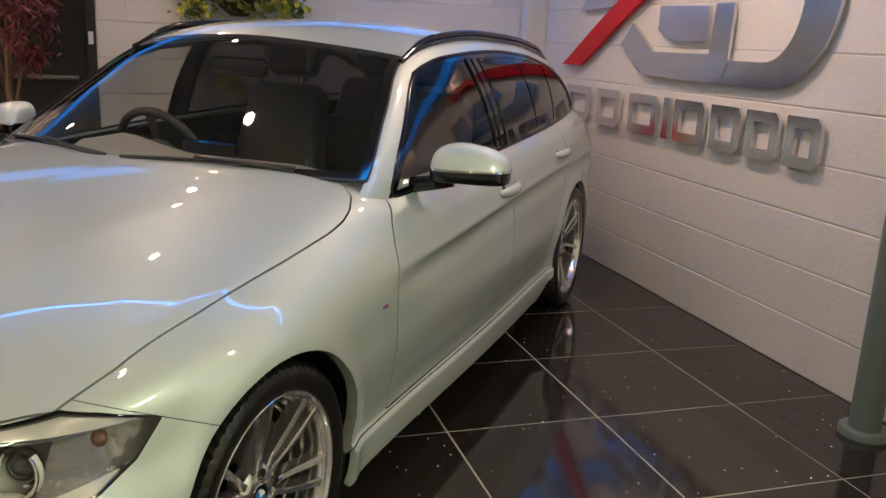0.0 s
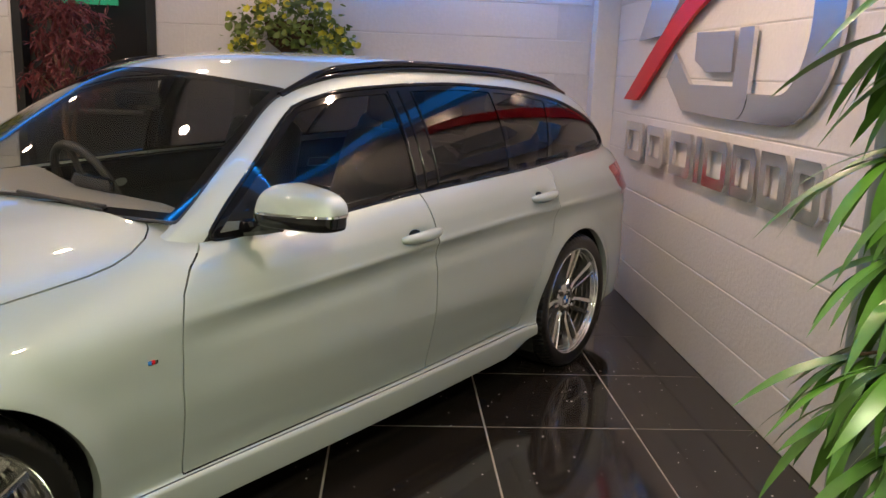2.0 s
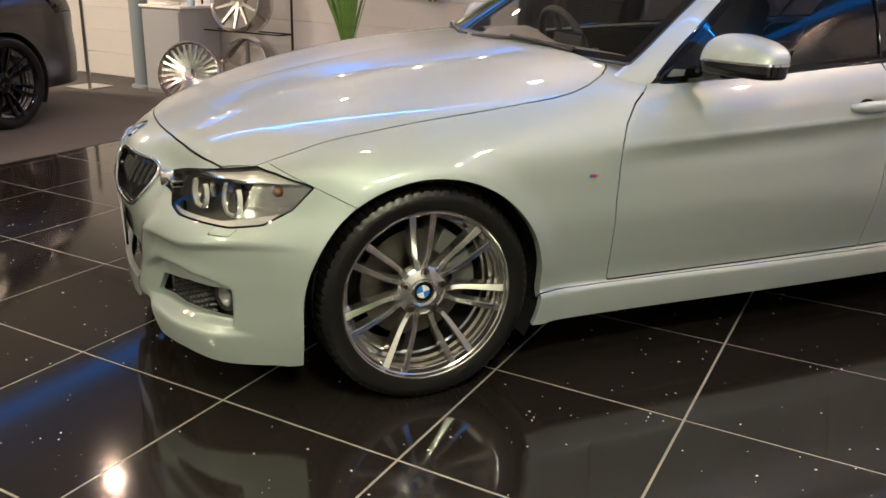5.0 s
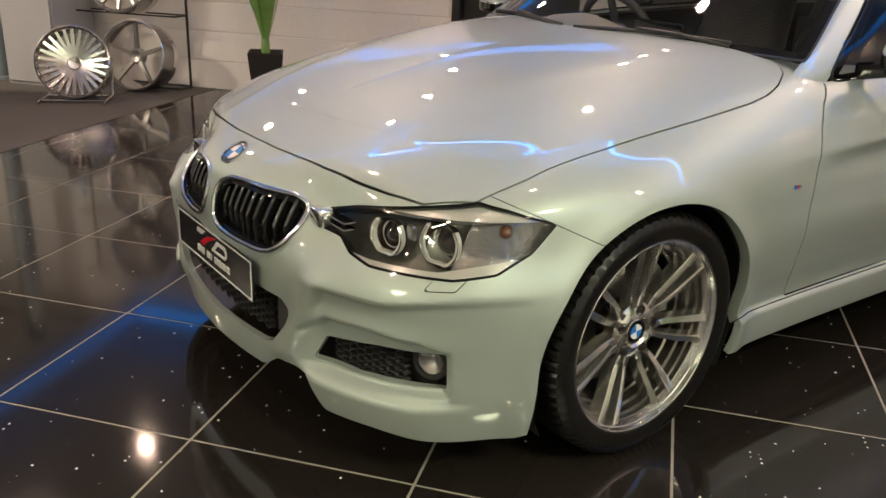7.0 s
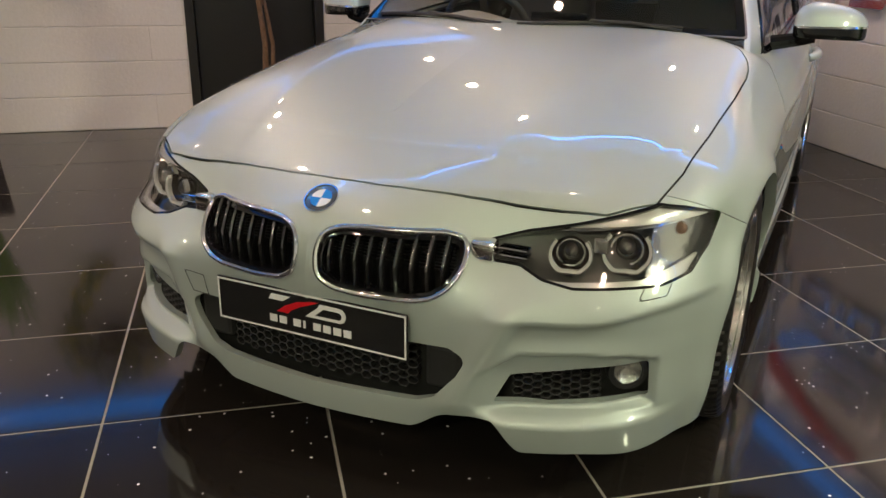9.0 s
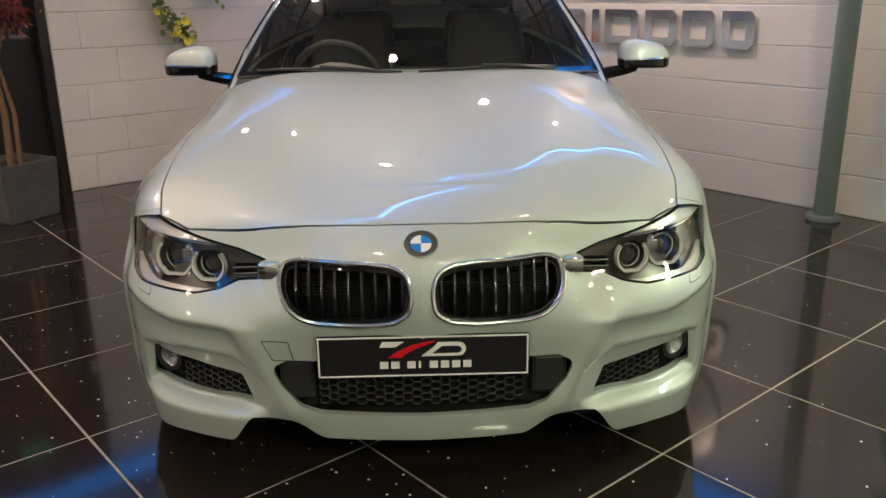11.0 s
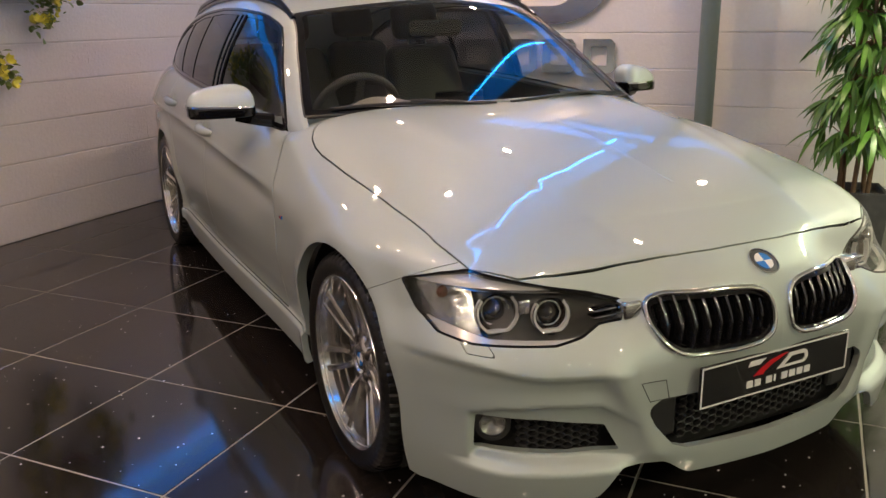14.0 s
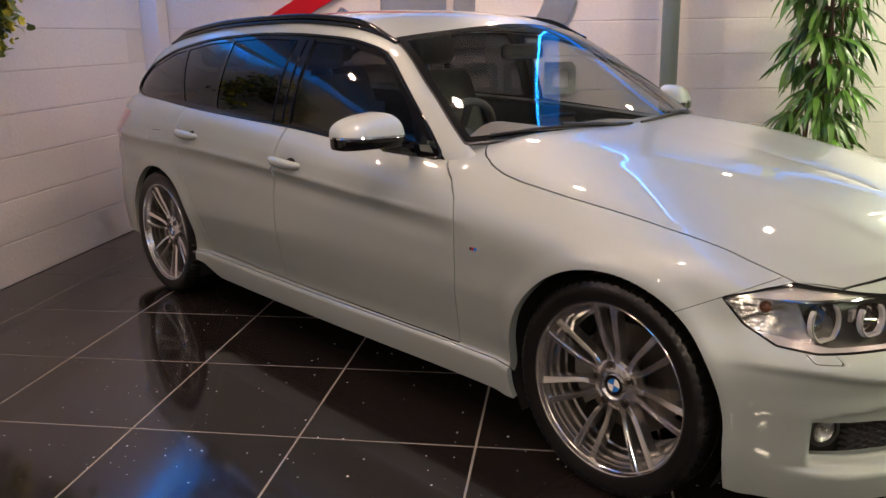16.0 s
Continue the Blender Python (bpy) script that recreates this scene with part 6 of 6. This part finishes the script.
def display_wheel(m, label, r, depth, n, paired, mat, lip):
    """Bare alloy wheel, outer face towards +z."""
    w = thing("alloy_wheel", label, "wheel", m, "display wheels")
    part("rim", lathe([(r, 0.0), (r + 0.006, 0.008), (r - 0.004, 0.014), (r - lip, -0.01), (r - lip - 0.01, -depth * 0.5), (r - lip - 0.012, -depth), (r - 0.006, -depth), (r - 0.006, -depth + 0.012), (r - 0.016, -depth + 0.03), (r - 0.016, -0.02)], 56, closed=True), ALLOY, w, smooth=30)
    part("barrel", lathe([(r - 0.015, -0.03), (r - 0.013, -0.03), (r - 0.013, -depth + 0.04), (r - 0.015, -depth + 0.04)], 48, closed=True), BARREL, w, smooth=30)
    for k in range(n):
        for s in ((-1, 1) if paired else (0,)):
            bm = bmesh.new()
            rows = []
            for i in range(7):
                u = i / 6
                rr = 0.04 + (r - lip - 0.045) * u
                half = (0.010 if paired else 0.013) * (1.2 - 0.4 * u)
                off = s * (0.012 + 0.022 * u)
                z = -0.045 + 0.03 * u
                rows.append([bm.verts.new((off + c * half, rr, zz)) for c, zz in ((-1, z - 0.03), (-1, z), (1, z), (1, z - 0.03))])
            for a, b in zip(rows, rows[1:]):
                for j in range(4):
                    bm.faces.new((a[j], a[(j + 1) % 4], b[(j + 1) % 4], b[j]))
            bmesh.ops.transform(bm, matrix=Matrix.Rotation(2 * math.pi * k / n, 4, "Z"), verts=bm.verts)
            part("spoke", bm, mat, w)
    part("hub", lathe([(0.0001, -0.10), (0.06, -0.10), (0.062, -0.05), (0.045, -0.040), (0.025, -0.045), (0.0001, -0.05)], 28), mat, w, smooth=40)
    return w


display_wheel(pose(-5.47, 2.40, 0.848, 80, 0, 2), "grey ten-spoke alloy wheel on the rack shelf", 0.262, 0.22, 10, False, ALLOY_GREY, 0.025)
display_wheel(pose(-5.49, 2.40, 1.398, 80, 0, 2), "grey mesh alloy wheel on the rack shelf", 0.262, 0.22, 7, True, ALLOY_GREY, 0.025)
display_wheel(pose(-5.33, 2.32, 0.282, 80, 0, 3), "dark five-spoke alloy wheel on the lowest shelf", 0.262, 0.22, 5, False, ALLOY_GREY, 0.02)
display_wheel(pose(-5.47, 1.80, 0.285, 74, 0, 24), "polished many-spoked alloy wheel on a floor stand", 0.255, 0.16, 26, False, ALLOY, 0.012)
stand = thing("wheel_stand", "low chrome wire stand holding a wheel", "stand", pose(-5.47, 1.80, 0, 0, 0, 24))
for x in (-0.22, 0.22):
    part("leg", tube([(x, -0.16, 0.012), (x, -0.12, 0.02), (x, 0.16, 0.02), (x, 0.20, 0.25)], 0.010, 8), CHROME, stand, smooth=60)
part("bar", tube([(-0.22, -0.08, 0.02), (0.22, -0.08, 0.02)], 0.009, 8), CHROME, stand)
part("bar", tube([(-0.22, 0.12, 0.02), (0.22, 0.12, 0.02)], 0.009, 8), CHROME, stand)

cabinet = thing("cabinet", "low pale grey cabinet against the wall", "cabinet", pose(-6.06, 2.44, 0))
part("body", box(-0.34, 0.14, -0.24, 0.24, 0.0, 0.76, 0.006), CABINET, cabinet)
part("top", box(-0.36, 0.16, -0.26, 0.26, 0.76, 0.785, 0.006), WHITE_PLASTIC, cabinet)
cab_door = part("door", box(-0.325, 0.125, -0.256, -0.242, 0.03, 0.74, 0.004), CABINET, cabinet)
part("knob", lathe([(0.008, 0), (0.014, 0.014), (0.0001, 0.02)], 12, m=pose(0.09, -0.256, 0.34, 90, 0, 0)), CHROME, cab_door)
bottle = thing("spray_bottle", "pale blue plastic bottle on the cabinet", "bottle", pose(-5.945, 2.36, 0.785))
part("body", lathe([(0.0001, 0), (0.034, 0), (0.036, 0.02), (0.036, 0.12), (0.014, 0.15), (0.014, 0.165)], 20), material("pale_blue_plastic", (0.45, 0.58, 0.70), 0.35), bottle, smooth=40)
part("cap", lathe([(0.017, 0.165), (0.017, 0.20), (0.0001, 0.205)], 16), WHITE_PLASTIC, bottle, smooth=40)
tray = thing("tray", "shallow white tray on the cabinet", "tray", pose(-6.24, 2.33, 0.785))
part("base", box(-0.12, 0.12, -0.09, 0.09, 0, 0.022, 0.01), WHITE_PLASTIC, tray)
post = thing("barrier_post", "chrome barrier post on a square base plate", "post", pose(-6.98, 2.02, 0))
part("pole", lathe([(0.019, 0.012), (0.019, 0.95), (0.026, 0.96), (0.026, 0.99), (0.0001, 1.0)], 20), CHROME, post, smooth=40)
part("base", box(-0.15, 0.15, -0.15, 0.15, 0.003, 0.016, 0.005), ALLOY, post)

# ---- dark car on the grey floor ----
other = thing("dark_car", "dark grey car with black wheels on the grey floor", "car", pose(-6.12, -2.56, -0.004, 0, 0, 279))
build_car(other, DARK_PAINT, 0.035, True, False)

# ---- wall blocks and floor tiles ----


def piece_mesh(name, w, d, h, bevel, mat, level=False):
    bm = box(-w / 2, w / 2, -d / 2, d / 2, -h / 2, h / 2)
    if bevel:
        edges = [e for e in bm.edges if not level or abs(e.verts[0].co.z - e.verts[1].co.z) < 1e-6 and abs(e.verts[0].co.y - e.verts[1].co.y) < 1e-6]
        bmesh.ops.bevel(bm, geom=edges, offset=bevel, segments=2 if level else 1, affect="EDGES", profile=0.5)
    mesh = bpy.data.meshes.new(name)
    bm.to_mesh(mesh)
    bm.free()
    mesh.materials.append(mat)
    return mesh


COURSE, BW = 0.2285, 0.452
rows = int(CEIL / COURSE) + 1
full, half = piece_mesh("block", BW - 0.0001, 0.012, COURSE - 0.005, 0.0045, BLOCK, True), piece_mesh("block", BW / 2 - 0.0008, 0.012, COURSE - 0.005, 0.0045, BLOCK, True)
for row in range(rows):
    z = (row + 0.5) * COURSE
    if z + COURSE / 2 > CEIL + 0.12:
        continue
    for k in range(25):
        x = X_WALL - 0.17 - BW * (k + 0.5) + (BW / 2 if row % 2 else 0)
        if x + BW / 2 > X_WALL - 0.14 or x - BW / 2 < X_FAR:
            continue
        if z < DOOR_H and x + BW / 2 > DOOR0 and x - BW / 2 < DOOR1:
            lo, hi = x - BW / 2, x + BW / 2
            for a, b in ((lo, min(hi, DOOR0 - 0.002)), (max(lo, DOOR1 + 0.002), hi)):
                if b - a > 0.03:
                    part("block", box(a + 0.002, b - 0.002, Y_WALL - 0.006, Y_WALL + 0.004, z - COURSE / 2 + 0.003, z + COURSE / 2 - 0.003, 0.003, 1), BLOCK, wall_north)
            continue
        link("block", full, None, wall_north, m=pose(x, Y_WALL - 0.001 + rnd.gauss(0, 0.00015), z))
    for k in range(15):
        y = Y_WALL - 0.14 - BW * (k + 0.5) - (0 if row % 2 else BW / 2)
        if y - BW / 2 < -4.2:
            continue
        link("block", full, None, wall_east, m=pose(X_WALL + 0.001 + rnd.gauss(0, 0.00015), y, z, 0, 0, 90))
        if k == 0 and row % 2 == 0:
            link("block", half, None, wall_east, m=pose(X_WALL + 0.001, Y_WALL - 0.14 - BW / 4, z, 0, 0, 90))
tile = piece_mesh("tile", PITCH - 0.007, PITCH - 0.007, 0.010, 0.0010, TILE)
for i in range(-9, 3):
    for j in range(-11, 6):
        x, y = -0.012 + PITCH * (i - 0.5), -0.004 + PITCH * (j - 0.5)
        x0, x1, y0, y1 = (max(x - PITCH / 2, X_FLOOR) + 0.003, min(x + PITCH / 2, X_WALL) - 0.003, max(y - PITCH / 2, Y_NEAR) + 0.003, min(y + PITCH / 2, Y_WALL) - 0.003)
        if x1 - x0 < 0.02 or y1 - y0 < 0.02:
            continue
        if abs((x1 - x0) - (PITCH - 0.006)) < 1e-4 and abs((y1 - y0) - (PITCH - 0.006)) < 1e-4:
            link("tile", tile, None, floor, m=pose(x, y, -0.005 + rnd.uniform(-0.0004, 0.0004), rnd.gauss(0, 0.03), rnd.gauss(0, 0.03), 0))
        else:
            mesh = piece_mesh("tile", x1 - x0, y1 - y0, 0.010, 0.0012, TILE)
            link("tile", mesh, None, floor, m=pose((x0 + x1) / 2, (y0 + y1) / 2, -0.005))
